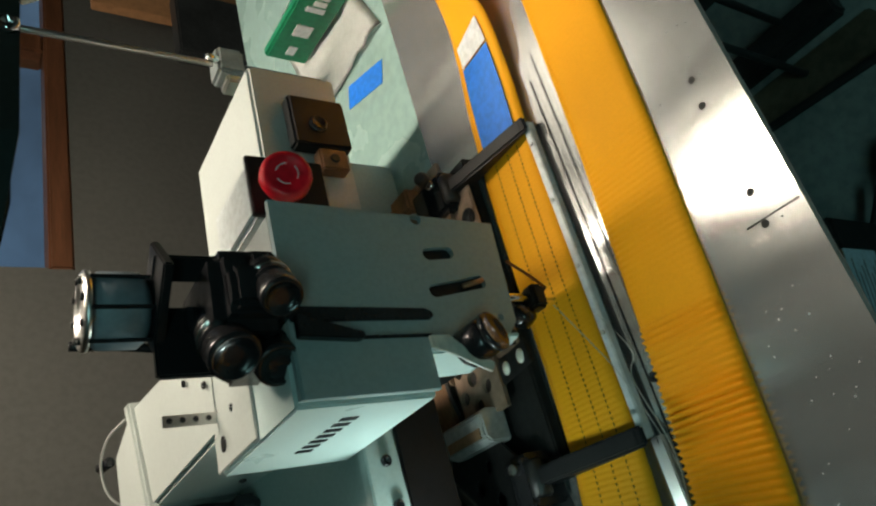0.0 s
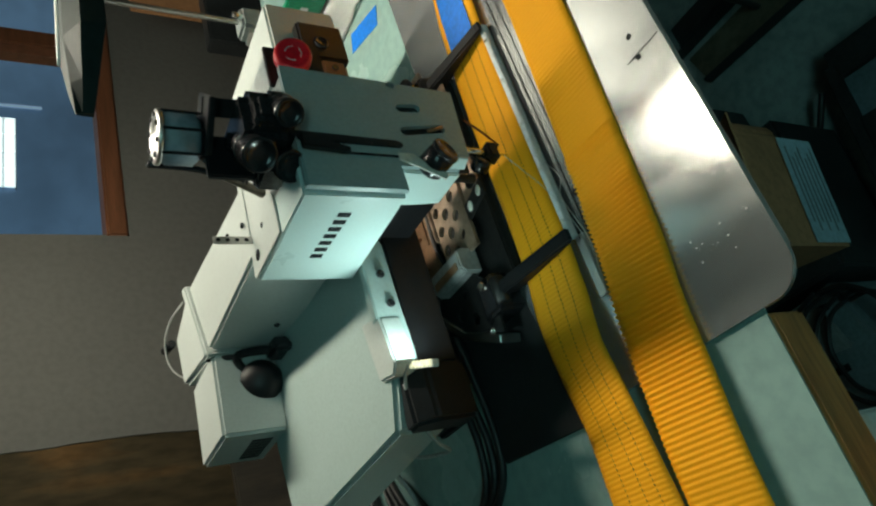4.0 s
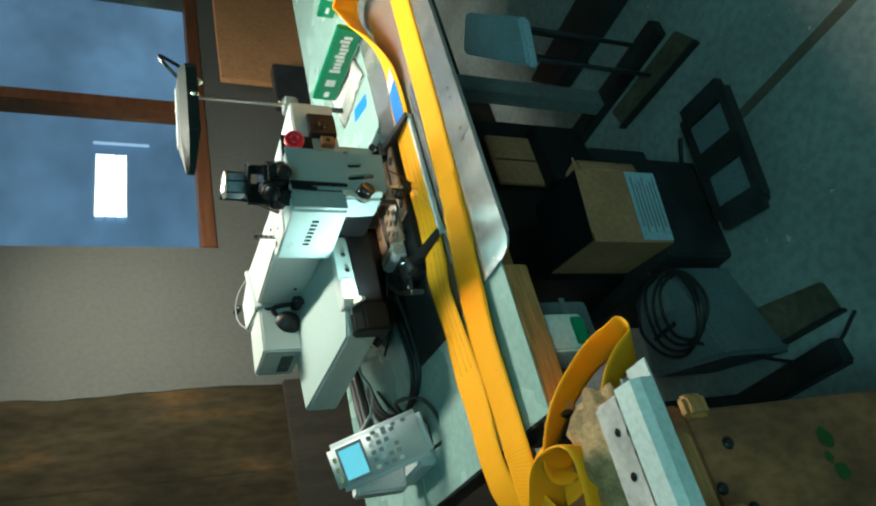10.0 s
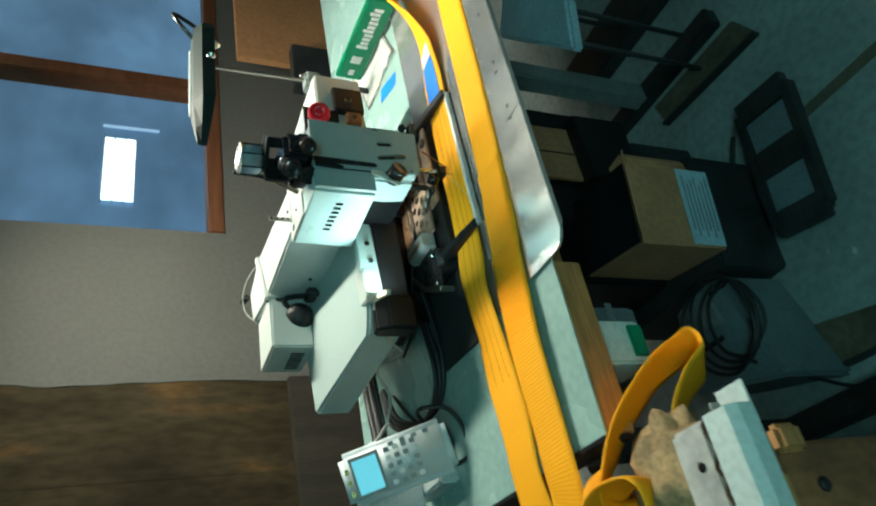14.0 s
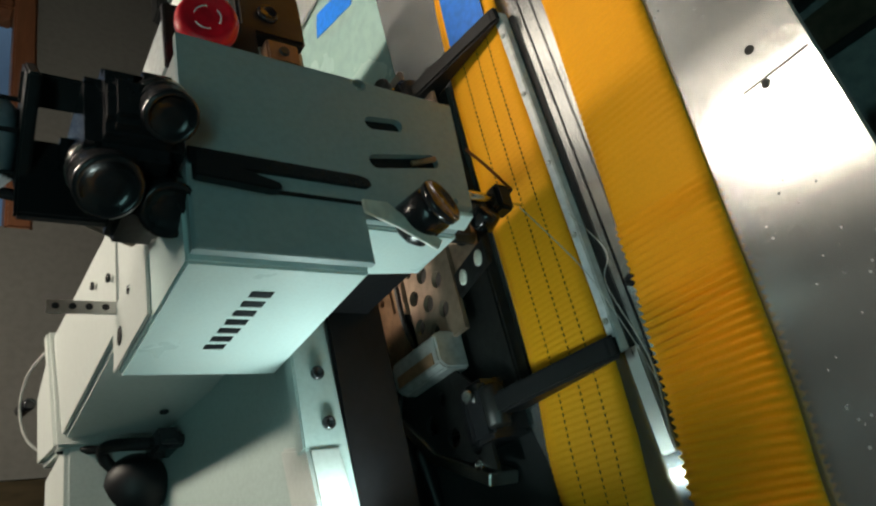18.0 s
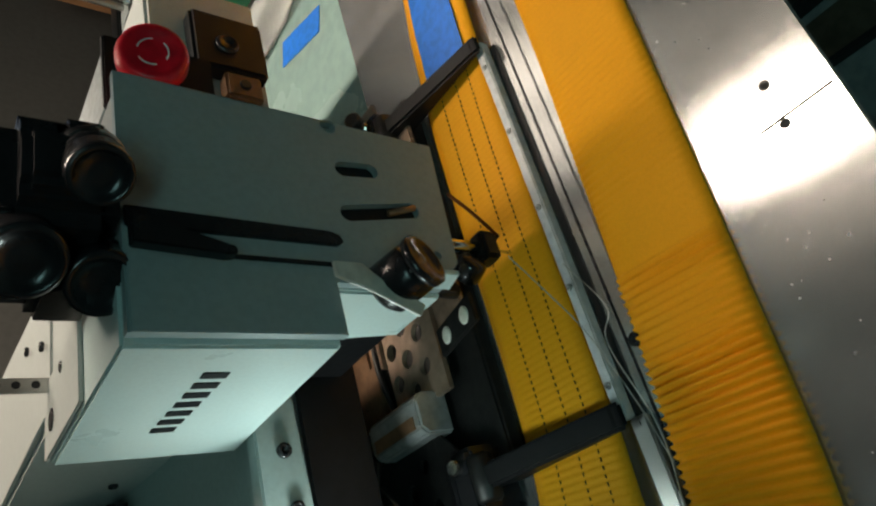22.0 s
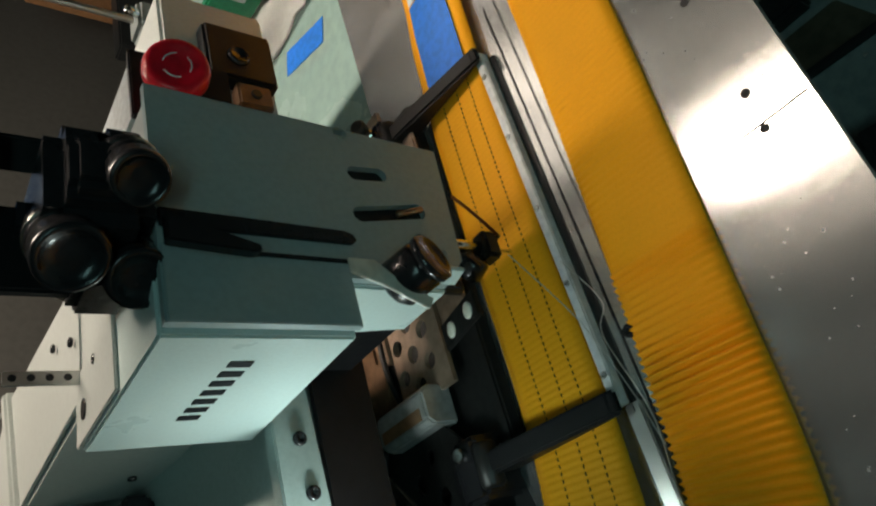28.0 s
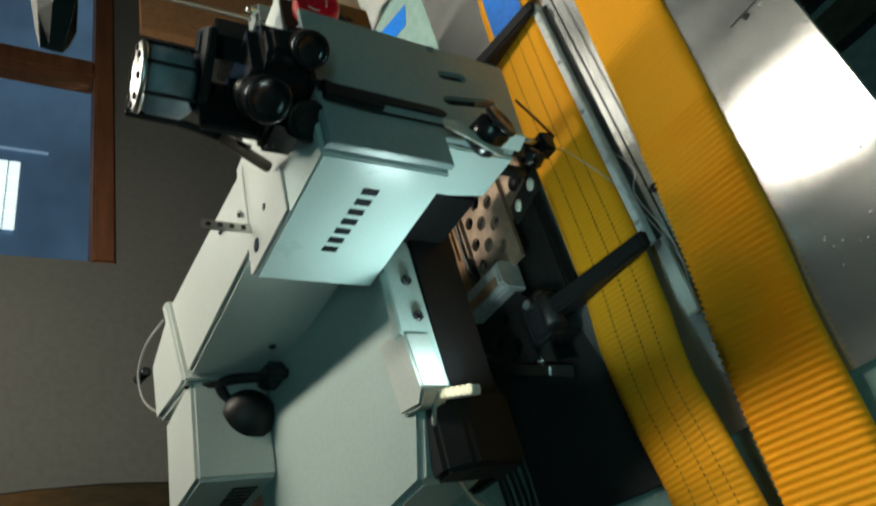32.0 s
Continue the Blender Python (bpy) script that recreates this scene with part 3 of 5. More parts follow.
def stitches(name, s_all, c, ac, nr, us, width, s0, s1, pitch, lift, parent, label=""):
    """Rows of single dark stitches lying on a strap."""
    bm = bmesh.new()
    for u in us:
        s = s0
        while s < s1:
            i = int(np.searchsorted(s_all, s))
            k = min(i + max(1, int(pitch * 0.75 / (s_all[1] - s_all[0]))), len(s_all) - 1)
            p = Vector(c[i] + ac[i] * u * width + nr[i] * lift)
            q = Vector(c[k] + ac[k] * u * width + nr[k] * lift)
            if (q - p).length > 1e-4:
                w, h = Vector(ac[i]) * 0.0005, Vector(nr[i]) * 0.0005
                a = [bm.verts.new(x) for x in (p - w, p + w, q + w, q - w)]
                b = [bm.verts.new(x + h) for x in (p - w * 0.4, p + w * 0.4, q + w * 0.4, q - w * 0.4)]
                bm.faces.new(b)
                for e in range(4):
                    bm.faces.new((a[e], a[(e + 1) % 4], b[(e + 1) % 4], b[e]))
            s += pitch
    ob = part(name, bm, THREAD, parent, label)
    return tagged(ob, kind="stuff")


W = 0.0785
sling = thing("webbing_sling", "yellow-orange ribbed polyester lifting sling being sewn, both bands on the table", "webbing sling", (0.1, 0.15, TOP))
low = [((1.15, 0.06, 0.93), 0), ((0.95, 0.066, 0.875), 0), ((0.75, 0.072, TOP + 0.001), 0), ((0.48, 0.080, TOP + 0.0006), 0), ((0.20, 0.0885, TOP + 0.0006), 0), ((0.07, 0.0955, TOP + 0.0006), 0), ((-0.05, 0.1035, TOP + 0.001), 0), ((-0.14, 0.110, TOP + 0.003), -2), ((-0.20, 0.118, TOP + 0.005), -3), ((-0.27, 0.122, TOP + 0.007), -4), ((-0.35, 0.125, TOP + 0.009), -2), ((-0.46, 0.127, TOP + 0.005), 0), ((-0.545, 0.128, TOP + 0.004), 0), ((-0.62, 0.145, TOP - 0.012), 0), ((-0.70, 0.13, TOP - 0.05), 0)]
band("lower_band", low, W, WEB, sling, rib=0.0056, depth=0.0050, ribs=((-0.6, -0.38, -0.2, -0.075, -0.062, -0.030, -0.024, -0.012, -0.006, 0.03, 0.06, 0.13, 0.17, 0.5), (0.10, 0.18, 1.0, 1.3, 0.75, 0.6, 1.0, 0.9, 0.06, 0.10, 0.30, 0.28, 0.06, 0.1)))
up = [((0.546, 0.028, 0.880), 10), ((0.601, 0.088, 0.900), 35), ((0.674, 0.196, 0.905), 60), ((0.678, 0.262, 0.897), 70), ((0.565, 0.235, 0.882), 65), ((0.459, 0.205, 0.868), 36), ((0.377, 0.197, 0.857), 12), ((0.30, 0.205, TOP + 0.007), 2), ((0.20, 0.213, TOP + 0.006), 0), ((0.10, 0.216, TOP + 0.006), 0), ((0.0, 0.217, TOP + 0.006), 0), ((-0.08, 0.218, TOP + 0.007), -2), ((-0.14, 0.221, TOP + 0.010), -6), ((-0.20, 0.222, TOP + 0.012), 2), ((-0.27, 0.217, TOP + 0.010), 3), ((-0.36, 0.218, TOP + 0.006), -6), ((-0.44, 0.216, TOP + 0.004), -4), ((-0.52, 0.220, TOP + 0.003), 0), ((-0.59, 0.215, TOP - 0.008), 0), ((-0.70, 0.20, TOP - 0.06), 0)]
u_s, u_c, u_a, u_n = band("upper_band", up, W, WEB, sling, rib=0.0050, depth=0.0022, ribs=((-0.5, -0.26, -0.2, -0.13, -0.05, 0.02, 0.3), (0.1, 0.5, 0.55, 0.3, 0.22, 0.10, 0.06)))


def s_at(x):
    return float(u_s[int(np.argmin(np.abs(u_c[:, 0] - x) + 10 * (u_c[:, 2] > 0.9)))])


stitches("stitching", u_s, u_c, u_a, u_n, (-0.20, 0.06, 0.27), W, s_at(0.24), s_at(-0.36), 0.0050, 0.0042, sling, "rows of dark zigzag stitching")


def patch_on(name, x0, x1, u0, u1, material, parent, label):
    bm = bmesh.new()
    i0, i1 = int(np.searchsorted(u_s, s_at(x0))), int(np.searchsorted(u_s, s_at(x1)))
    rows = []
    for i in range(i0, i1, 8):
        rows.append([bm.verts.new(u_c[i] + u_a[i] * (u * W) + u_n[i] * 0.0052) for u in np.linspace(u0, u1, 5)])
    for a, b in zip(rows, rows[1:]):
        for k in range(4):
            bm.faces.new((a[k], a[k + 1], b[k + 1], b[k]))
    bmesh.ops.recalc_face_normals(bm, faces=bm.faces[:])
    out = bmesh.ops.extrude_face_region(bm, geom=bm.faces[:])
    bmesh.ops.translate(bm, vec=(0, 0, 0.0004), verts=[g for g in out["geom"] if isinstance(g, bmesh.types.BMVert)])
    return part(name, bm, material, parent, label)


patch_on("blue_label", 0.345, 0.232, -0.34, 0.34, BLUE_TAPE, sling, "bright blue woven sling label")
patch_on("white_label", 0.378, 0.347, -0.34, 0.34, WHITE_TAPE, sling, "white end of the label")

# ---- the sewing machine ----
mach = thing("sewing_machine", "heavy white long-arm industrial sewing machine with cover panels tinted for cool light", "sewing machine", (0.05, 0.4, 0.84))
# head: cover panel on the side, face plate in front
part("side_cover", prism([(0.184, 1.031), (0.343, 1.0285), (0.341, 1.137), (0.184, 1.137)], -0.033, 0.012, "x", 0.0015), COVER_COOL_LIT, mach, "white cover panel tinted for cool light, with black lettering bars")
face = [(-0.030, 1.136), (0.118, 1.136), (0.112, 0.937), (0.020, 0.944), (0.0005, 0.962), (0.0005, 1.031), (-0.030, 1.031)]
fp = part("face_plate", holed(face, [(0.111, 1.014, 0.0052), (0.0800, 1.001, 0.0054, -0.002, 0.019), (0.0510, 0.991, 0.0056, -0.008, 0.045), (0.024, 0.958, 0.003)], 0.176, 0.181, "y"), ENAMEL_GREY, mach, "flat grey-green face plate with slots")
# black box painted as the shade inside the head
part("head_inner_shade", box((0.006, 0.243, 0.95), (0.105, 0.36, 1.030), 0.006), BLACK_MATT, mach, "black box standing in for the shade inside the head")
part("lower_housing", prism([(0.1845, 1.0305), (0.242, 1.0305), (0.242, 0.992), (0.236, 0.957), (0.1845, 0.957)], 0.0, 0.105, "x", 0.0015), COVER_COOL_LIT, mach, "white lower side of the head")
part("head_shell", box((0.006, 0.1815, 1.034), (0.114, 0.37, 1.1345), 0.004), ENAMEL, mach)
part("top_lid", prism([(-0.030, 0.252), (0.016, 0.252), (0.016, 0.345), (-0.030, 0.345)], 1.1372, 1.1395, "z", 0.0008), ENAMEL, mach)
# black plate behind the face plate, so its slots look shaded inside
part("slot_shade_plate", box((0.003, 0.1815, 0.946), (0.110, 0.184, 1.034)), BLACK_MATT, mach)
# arm
part("arm", prism([(0.002, 0.344), (0.098, 0.344), (0.135, 0.655), (0.002, 0.590)], 1.03, 1.136, "z", 0.004), ENAMEL, mach, "long white arm")
part("end_rim", prism([(-0.006, 0.588), (0.142, 0.660), (0.142, 0.680), (-0.006, 0.610)], 1.026, 1.142, "z", 0.003), ENAMEL, mach)
part("end_housing", prism([(0.0, 0.610), (0.136, 0.675), (0.112, 0.785), (0.022, 0.765)], 1.035, 1.136, "z", 0.006), ENAMEL, mach)
# arm to the right: rear beam that carries the stop button
part("rear_body", prism([(0.172, 1.068), (0.391, 1.068), (0.394, 1.062), (0.394, 0.966), (0.172, 0.966)], 0.322, 0.52, "y", 0.004), ENAMEL, mach, "long white body behind the head")
part("rear_column", box((0.10, 0.42, 0.842), (0.36, 0.515, 0.967), 0.006), ENAMEL_GREY, mach)
# side drive box
top_z = lambda y: 1.019 + (y - 0.33) * 0.105
foot = [(0.03, 0.331), (-0.150, 0.322), (-0.217, 0.346), (-0.254, 0.624), (-0.10, 0.645), (0.03, 0.655)]
bm = bmesh.new()
lo = [bm.verts.new((x, y, 0.957 + (y - 0.346) * 0.075)) for x, y in foot]
hi = [bm.verts.new((x, y, top_z(y))) for x, y in foot]
bm.faces.new(lo[::-1])
bm.faces.new(hi)
for i in range(6):
    bm.faces.new((lo[i], lo[(i + 1) % 6], hi[(i + 1) % 6], hi[i]))
bmesh.ops.recalc_face_normals(bm, faces=bm.faces[:])
bmesh.ops.bevel(bm, geom=bm.edges[:], offset=0.005, segments=3, affect="EDGES", clamp_overlap=True)
part("drive_cover", bm, ENAMEL_COOL_SHADE, mach, "white drive housing beside the arm")
part("front_strip", prism([(-0.155, 1.020), (-0.1, 1.022), (-0.1, 1.028), (0.0, 1.028), (0.0, 0.998), (-0.155, 0.992)], 0.312, 0.326, "y", 0.0012), ENAMEL_COOL_SHADE, mach)
# two added black plates paint the shade under the housing and front strip
part("housing_shade", box((-0.14, 0.425, 0.842), (0.16, 0.44, 0.966)), BLACK_MATT, mach, "black plate standing in for the shade under the housing")
part("strip_shade", box((-0.152, 0.3150, 0.944), (0.10, 0.3205, 0.9912)), BLACK_MATT, mach, "black plate standing in for the shade below the front strip")
part("pedestal", box((-0.10, 0.44, 0.842), (0.12, 0.64, 0.97), 0.004), BLACK_MATT, mach)
for x, z in ((-0.045, 1.010), (-0.082, 1.007), (-0.150, 1.006)):
    screw((x, 0.3125, z), (0, -1, 0), 0.005, mach)
# motor behind
motor = part("motor_box", box((-0.118, 0.592, 1.045), (0.0, 0.722, 1.133), 0.004), ENAMEL, mach, "white motor housing with slotted vent")
for i in range(7):
    part("vent_slot", box((-0.1192, 0.622 + i * 0.012, 1.060), (-0.1172, 0.628 + i * 0.012, 1.088)), BLACK_MATT, motor)
# rows of holes in the arm's top
bar = part("hinge_strip", box((0.008, 0.3325, 1.1365), (0.0175, 0.3345, 1.181), 0.0006), STEEL, mach, "upright punched metal strip")
for i in range(4):
    part("hole", rod((0.0128, 0.3322, 1.146 + i * 0.010), (0.0128, 0.3318, 1.146 + i * 0.010), 0.0024, 12), BLACK, bar)
for x, y in ((0.008, 0.296), (0.074, 0.42), (0.05, 0.36)):
    screw((x, y, 1.1375), (0, 0, 1), 0.0035, mach)
part("joint_line", box((0.0025, 0.3435, 1.1362), (0.096, 0.3445, 1.1366)), GREY_PAINT, mach)
part("oil_hole", lathe([(0.0065, 0), (0.0065, 0.0012), (0.005, 0.0012)], pose(-0.012, 0.323, 1.139), 16), BLACK, mach, smooth=True)
# lettering bars on the cover panel
for i in range(7):
    y, z = 0.212 + i * 0.0126, 1.0795 + 0.0006 * i
    part("letter_bar", box((-0.0336, y, z), (-0.0330, y + 0.0068, z + 0.0130)), LETTER, mach)
# face plate fittings
part("corner_tip", prism([(0.1755, 1.020), (0.172, 0.990), (0.158, 0.972), (0.158, 0.962), (0.1755, 0.957)], 0.0, 0.003, "x", 0.0006), COVER_COOL_LIT, mach, "white lower corner flange")
part("cover_front", box((-0.0305, 0.1735, 1.0325), (0.0125, 0.1758, 1.135), 0.0006), ENAMEL_GREY, mach)
part("long_slot", prism([(0.0225, 1.135), (0.0335, 1.135), (0.0315, 1.030), (0.0295, 1.0245), (0.0255, 1.0225), (0.0225, 1.0265)], 0.1735, 0.1762, "y", 0.0006), BLACK, mach, "black slotted bar down the face plate")
part("take_up_lever", prism([(0.0240, 1.135), (0.0080, 1.135), (0.0050, 1.092), (0.0060, 1.088), (0.0100, 1.088)], 0.164, 0.171, "y", 0.0008), BLACK, mach, "black tapered take-up lever")
part("lever_wire", box((0.0078, 0.1715, 1.030), (0.0104, 0.1732, 1.090), 0.0005), BLACK, mach, "thin black strip below the lever")
part("slot_lever", rod((0.0525, 0.1790, 0.984), (0.0565, 0.1745, 0.966), 0.0022, 8), COPPERY, mach, smooth=True)
led = part("oil_cup", rod((0.0000, 0.1500, 0.9950), (-0.0040, 0.1760, 1.0040), 0.0150, 28), BLACK, mach, "glossy black cylinder on the face plate", True)
# label mark on the cup, coloured bluish to imitate its cool highlights
part("cup_mark_highlight", box((-0.0080, 0.1465, 0.9935), (0.0020, 0.1478, 1.0055), 0.0003), BLUE_UNIT, led)
part("cup_rim", lathe([(0.0155, 0), (0.0155, 0.004), (0.0125, 0.005), (0.011, 0.0035)], aim((0.0000, 0.1500, 0.9950), (0.0040, 0.1240, 0.9860)), 28), BLACK, led, smooth=True)
part("thread_guide", prism([(0.004, 1.041), (0.004, 1.024), (-0.005, 1.014), (-0.019, 0.990), (-0.026, 0.995), (-0.013, 1.020), (-0.005, 1.041)], 0.1600, 0.1622, "y", 0.0006), YELLOW_PLASTIC, mach, "pale bent thread guide")
# needle, foot
part("needle_bar", rod((0.058, 0.212, 0.875), (0.058, 0.212, 0.96), 0.005), CHROME, mach, smooth=True)
part("needle", rod((0.058, 0.212, 0.846), (0.058, 0.212, 0.876), 0.0012, 8), CHROME, mach)
part("needle_clamp", box((0.047, 0.203, 0.872), (0.070, 0.221, 0.888), 0.003), IRON, mach)
part("presser_bar", rod((0.030, 0.226, 0.905), (0.030, 0.226, 0.955), 0.0055), IRON, mach, smooth=True)
part("presser_knob", rod((0.046, 0.208, 0.897), (0.040, 0.224, 0.897), 0.011, 18), BLACK, mach, smooth=True)
part("foot_plate", prism([(0.203, 0.9135), (0.262, 0.8995), (0.262, 0.9035), (0.203, 0.9175)], -0.004, 0.017, "x", 0.001), IRON, mach, "dark sloping plate under the head")
for y, z in ((0.246, 0.9072), (0.216, 0.9142)):
    part("foot_boss", lathe([(0.0062, 0), (0.0062, 0.001), (0.005, 0.0016)], aim((0.006, y, z), (0.006, y + 0.23, z + 1)), 20), YELLOW_PLASTIC, mach, smooth=True)
RUST = mat("rusty_wire", (0.25, 0.07, 0.02), 0.5, 0.4)
part("finger_guard", tube([(0.080, 0.184, 0.926), (0.074, 0.194, 0.898), (0.066, 0.204, 0.871)], 0.0013), RUST, mach, "bent rusty wire guard", True)
part("guard_brace", tube([(0.066, 0.204, 0.871), (0.057, 0.208, 0.880), (0.046, 0.212, 0.893)], 0.0018), IRON, mach, smooth=True)
# tension assembly above the face plate
tens = part("tension_block", box((0.014, 0.160, 1.138), (0.070, 0.236, 1.186), 0.008), BLACK, mach, "black thread tension assembly")
turn_f = pose(0.079, 0.190, 0, 0, 0, 132)
for a, c in (((0, 0, 1.14), (0.018, 0.004, 1.212)), ((-0.002, -0.020, 1.204), (0.060, 0.024, 1.2105)), ((0.052, 0, 1.15), (0.060, 0.004, 1.206))):
    part("bracket_bar", box(a, c, 0.0012, turn_f), BLACK_MATT, tens)
part("bracket_plate", box((0.004, 0.212, 1.150), (0.052, 0.219, 1.2104), 0.0015), BLACK_MATT, tens)
part("tension_motor", rod((0.056, 0.226, 1.2105), (0.056, 0.226, 1.247), 0.0255, 32), mat("dull_blue_grey_metal", (0.24, 0.30, 0.35), 0.45, 0.0, bump=0.04), tens, "blue-grey cylinder", True)
for a in (200, 250, 300):
    part("tie_rod", rod((0.056 + 0.0262 * math.cos(radians(a)), 0.226 + 0.0262 * math.sin(radians(a)), 1.2105), (0.056 + 0.0262 * math.cos(radians(a)), 0.226 + 0.0262 * math.sin(radians(a)), 1.247), 0.0014, 8), BLACK, tens)
part("motor_cap", lathe([(0.0262, 0), (0.0262, 0.003), (0.024, 0.0045), (0.015, 0.005), (0.014, 0.003)], aim((0.056, 0.226, 1.246), (0.056, 0.226, 1.3)), 32), STEEL, tens, "bright end cap", True)
for a in range(8):
    part("cap_screw", rod((0.056 + 0.0205 * math.cos(a * 0.785), 0.226 + 0.0205 * math.sin(a * 0.785), 1.2495), (0.056 + 0.0205 * math.cos(a * 0.785), 0.226 + 0.0205 * math.sin(a * 0.785), 1.2525), 0.0026, 8), IRON, tens)
for a, c in (((0.024, 0.150, 1.140), (0.052, 0.166, 1.178)), ((0.044, 0.156, 1.142), (0.066, 0.168, 1.164)), ((0.028, 0.196, 1.184), (0.050, 0.214, 1.192)), ((-0.002, 0.190, 1.1405), (0.024, 0.226, 1.168))):
    part("guide_block", box(a, c, 0.004), BLACK, tens)
part("guide_rod", tube([(0.042, 0.249, 1.254), (0.040, 0.250, 1.21), (0.034, 0.258, 1.160)], 0.0034), BLACK, tens, smooth=True)
part("guide_bar", rod((0.037, 0.252, 1.185), (0.030, 0.272, 1.140), 0.0048, 10), mat("dull_brown_metal", (0.20, 0.17, 0.14), 0.4, 0.6), tens, "brownish bar")
for x, y, z, r in ((-0.003, 0.172, 1.174, 0.0170), (-0.006, 0.182, 1.143, 0.0158), (0.022, 0.142, 1.151, 0.0138)):
    k = part("tension_knob", lathe([(r * 0.9, -0.006), (r, -0.004), (r, 0.006), (r * 0.82, 0.007), (r * 0.82, 0.009), (r, 0.010), (r, 0.015), (r * 0.84, 0.016), (r * 0.84, 0.018), (r, 0.019), (r, 0.0305), (r * 0.96, 0.033), (r * 0.80, 0.034), (r * 0.78, 0.031), (r * 0.3, 0.031)], aim((x + 0.028, y + 0.022, z), (x - 0.02, y - 0.016, z)), 28), BLACK, tens, "black tension discs and knob", True)
    part("tension_disc", lathe([(r * 0.3, 0.0070), (r * 1.04, 0.0074), (r * 1.06, 0.0082), (r * 1.04, 0.0090), (r * 0.3, 0.0094)], aim((x + 0.028, y + 0.022, z), (x - 0.02, y - 0.016, z)), 28), CHROME, k, "bright steel disc", True)
    part("spring", lathe([(r * 0.66, 0), (r * 0.7, 0.0012), (r * 0.66, 0.0024)], aim((x + 0.008, y + 0.006, z), (x - 0.02, y - 0.016, z)), 24), CHROME, k, smooth=True)
# stop button on its plate
part("stop_box", box((0.134, 0.222, 1.066), (0.186, 0.31, 1.128), 0.004), GREY_PLASTIC, mach, "pale lavender-grey button housing")
part("stop_front", box((0.132, 0.2165, 1.064), (0.188, 0.2218, 1.130), 0.001), BLACK_MATT, mach)
b_at = aim((0.158, 0.213, 1.104), (0.138, 0.12, 1.128))
st = part("stop_button", lathe([(0.010, -0.002), (0.010, 0.010), (0.0185, 0.012), (0.0202, 0.015), (0.0202, 0.021), (0.0185, 0.0255), (0.0155, 0.0268), (0.0135, 0.0255), (0.002, 0.0252)], b_at, 40), RED, mach, "large red mushroom emergency stop", True)
part("stop_collar", lathe([(0.0125, 0), (0.0125, 0.011), (0.011, 0.012)], b_at, 24), YELLOW_PLASTIC, mach, smooth=True)
for k in range(3):
    arc = [Vector((0.0085 * math.cos(a), 0.0085 * math.sin(a), 0.0255)) for a in [k * 2.094 + 1.3 * i / 8 for i in range(9)]]
    part("arrow_mark", tube([b_at @ p for p in arc], 0.0005, 6, 2), WHITE_TAPE, st)
# cover box with brown-black sensor
sens = part("sensor_box", box((0.280, 0.303, 0.972), (0.345, 0.3215, 1.037), 0.003), BLACK_MATT, mach, "dark brown sensor box")
part("sensor_lens", lathe([(0.0105, 0), (0.0105, 0.003), (0.008, 0.005), (0.006, 0.003)], aim((0.307, 0.3035, 1.008), (0.307, 0.20, 1.008)), 20), BLACK, sens, smooth=True)
part("sensor_bracket", box((0.253, 0.305, 0.980), (0.2795, 0.3215, 1.012), 0.002), mat("brown_block_paint", (0.22, 0.11, 0.055), 0.5), mach, "brown mounting block")
part("bracket_screw", rod((0.266, 0.3055, 0.996), (0.266, 0.302, 0.996), 0.005, 12), IRON, mach)
LED_M = pose(-0.1655, 0.2885, 1.0025, 0, 0, 69.3)
ledbar = part("led_bar", box((-0.0245, -0.004, -0.0045), (0.0245, 0.004, 0.003), 0.0008, LED_M), WHITE_TAPE, mach, "small LED bar with lit segments")
for k in range(6):
    part("led_segment", box((-0.023 + k * 0.008, -0.0045, 0.0022), (-0.0175 + k * 0.008, 0.0030, 0.0058), 0.0012, LED_M), LED_FACE, ledbar)
part("junction_box", prism([(0.345, 1.010), (0.318, 1.0135), (0.306, 0.990), (0.306, 0.940), (0.385, 0.940), (0.385, 0.955), (0.345, 0.955)], -0.220, -0.156, "x", 0.004), BLACK_MATT, mach, "black junction box")
part("strip_block", prism([(-0.085, 0.358), (-0.098, 0.311), (-0.155, 0.302), (-0.166, 0.312), (-0.160, 0.346)], 1.000, 1.0262, "z", 0.0025), ENAMEL, mach, "raised white block at the housing's end")
part("signal_wire", tube([(-0.157, 0.305, 1.010), (-0.170, 0.316, 1.012), (-0.195, 0.335, 1.004), (-0.228, 0.352, 0.975), (-0.236, 0.375, 0.948), (-0.225, 0.43, 0.950), (-0.210, 0.47, 0.955)], 0.0022), GREY_CABLE, mach, "thin grey wire", True)

part("end_wire", tube([(0.130, 0.690, 1.139), (0.125, 0.75, 1.150), (0.10, 0.792, 1.152), (0.06, 0.796, 1.140), (0.03, 0.780, 1.10), (0.02, 0.765, 1.06)], 0.0016), GREY_CABLE, mach, "thin wire along the end housing", True)
part("end_knob", rod((0.105, 0.782, 1.142), (0.105, 0.812, 1.150), 0.007), BLACK, mach, smooth=True)
screw((0.011, 0.690, 1.06), (-1, 0, 0), 0.004, mach)
screw((0.0018, 0.52, 1.062), (-1, 0, 0), 0.004, mach)

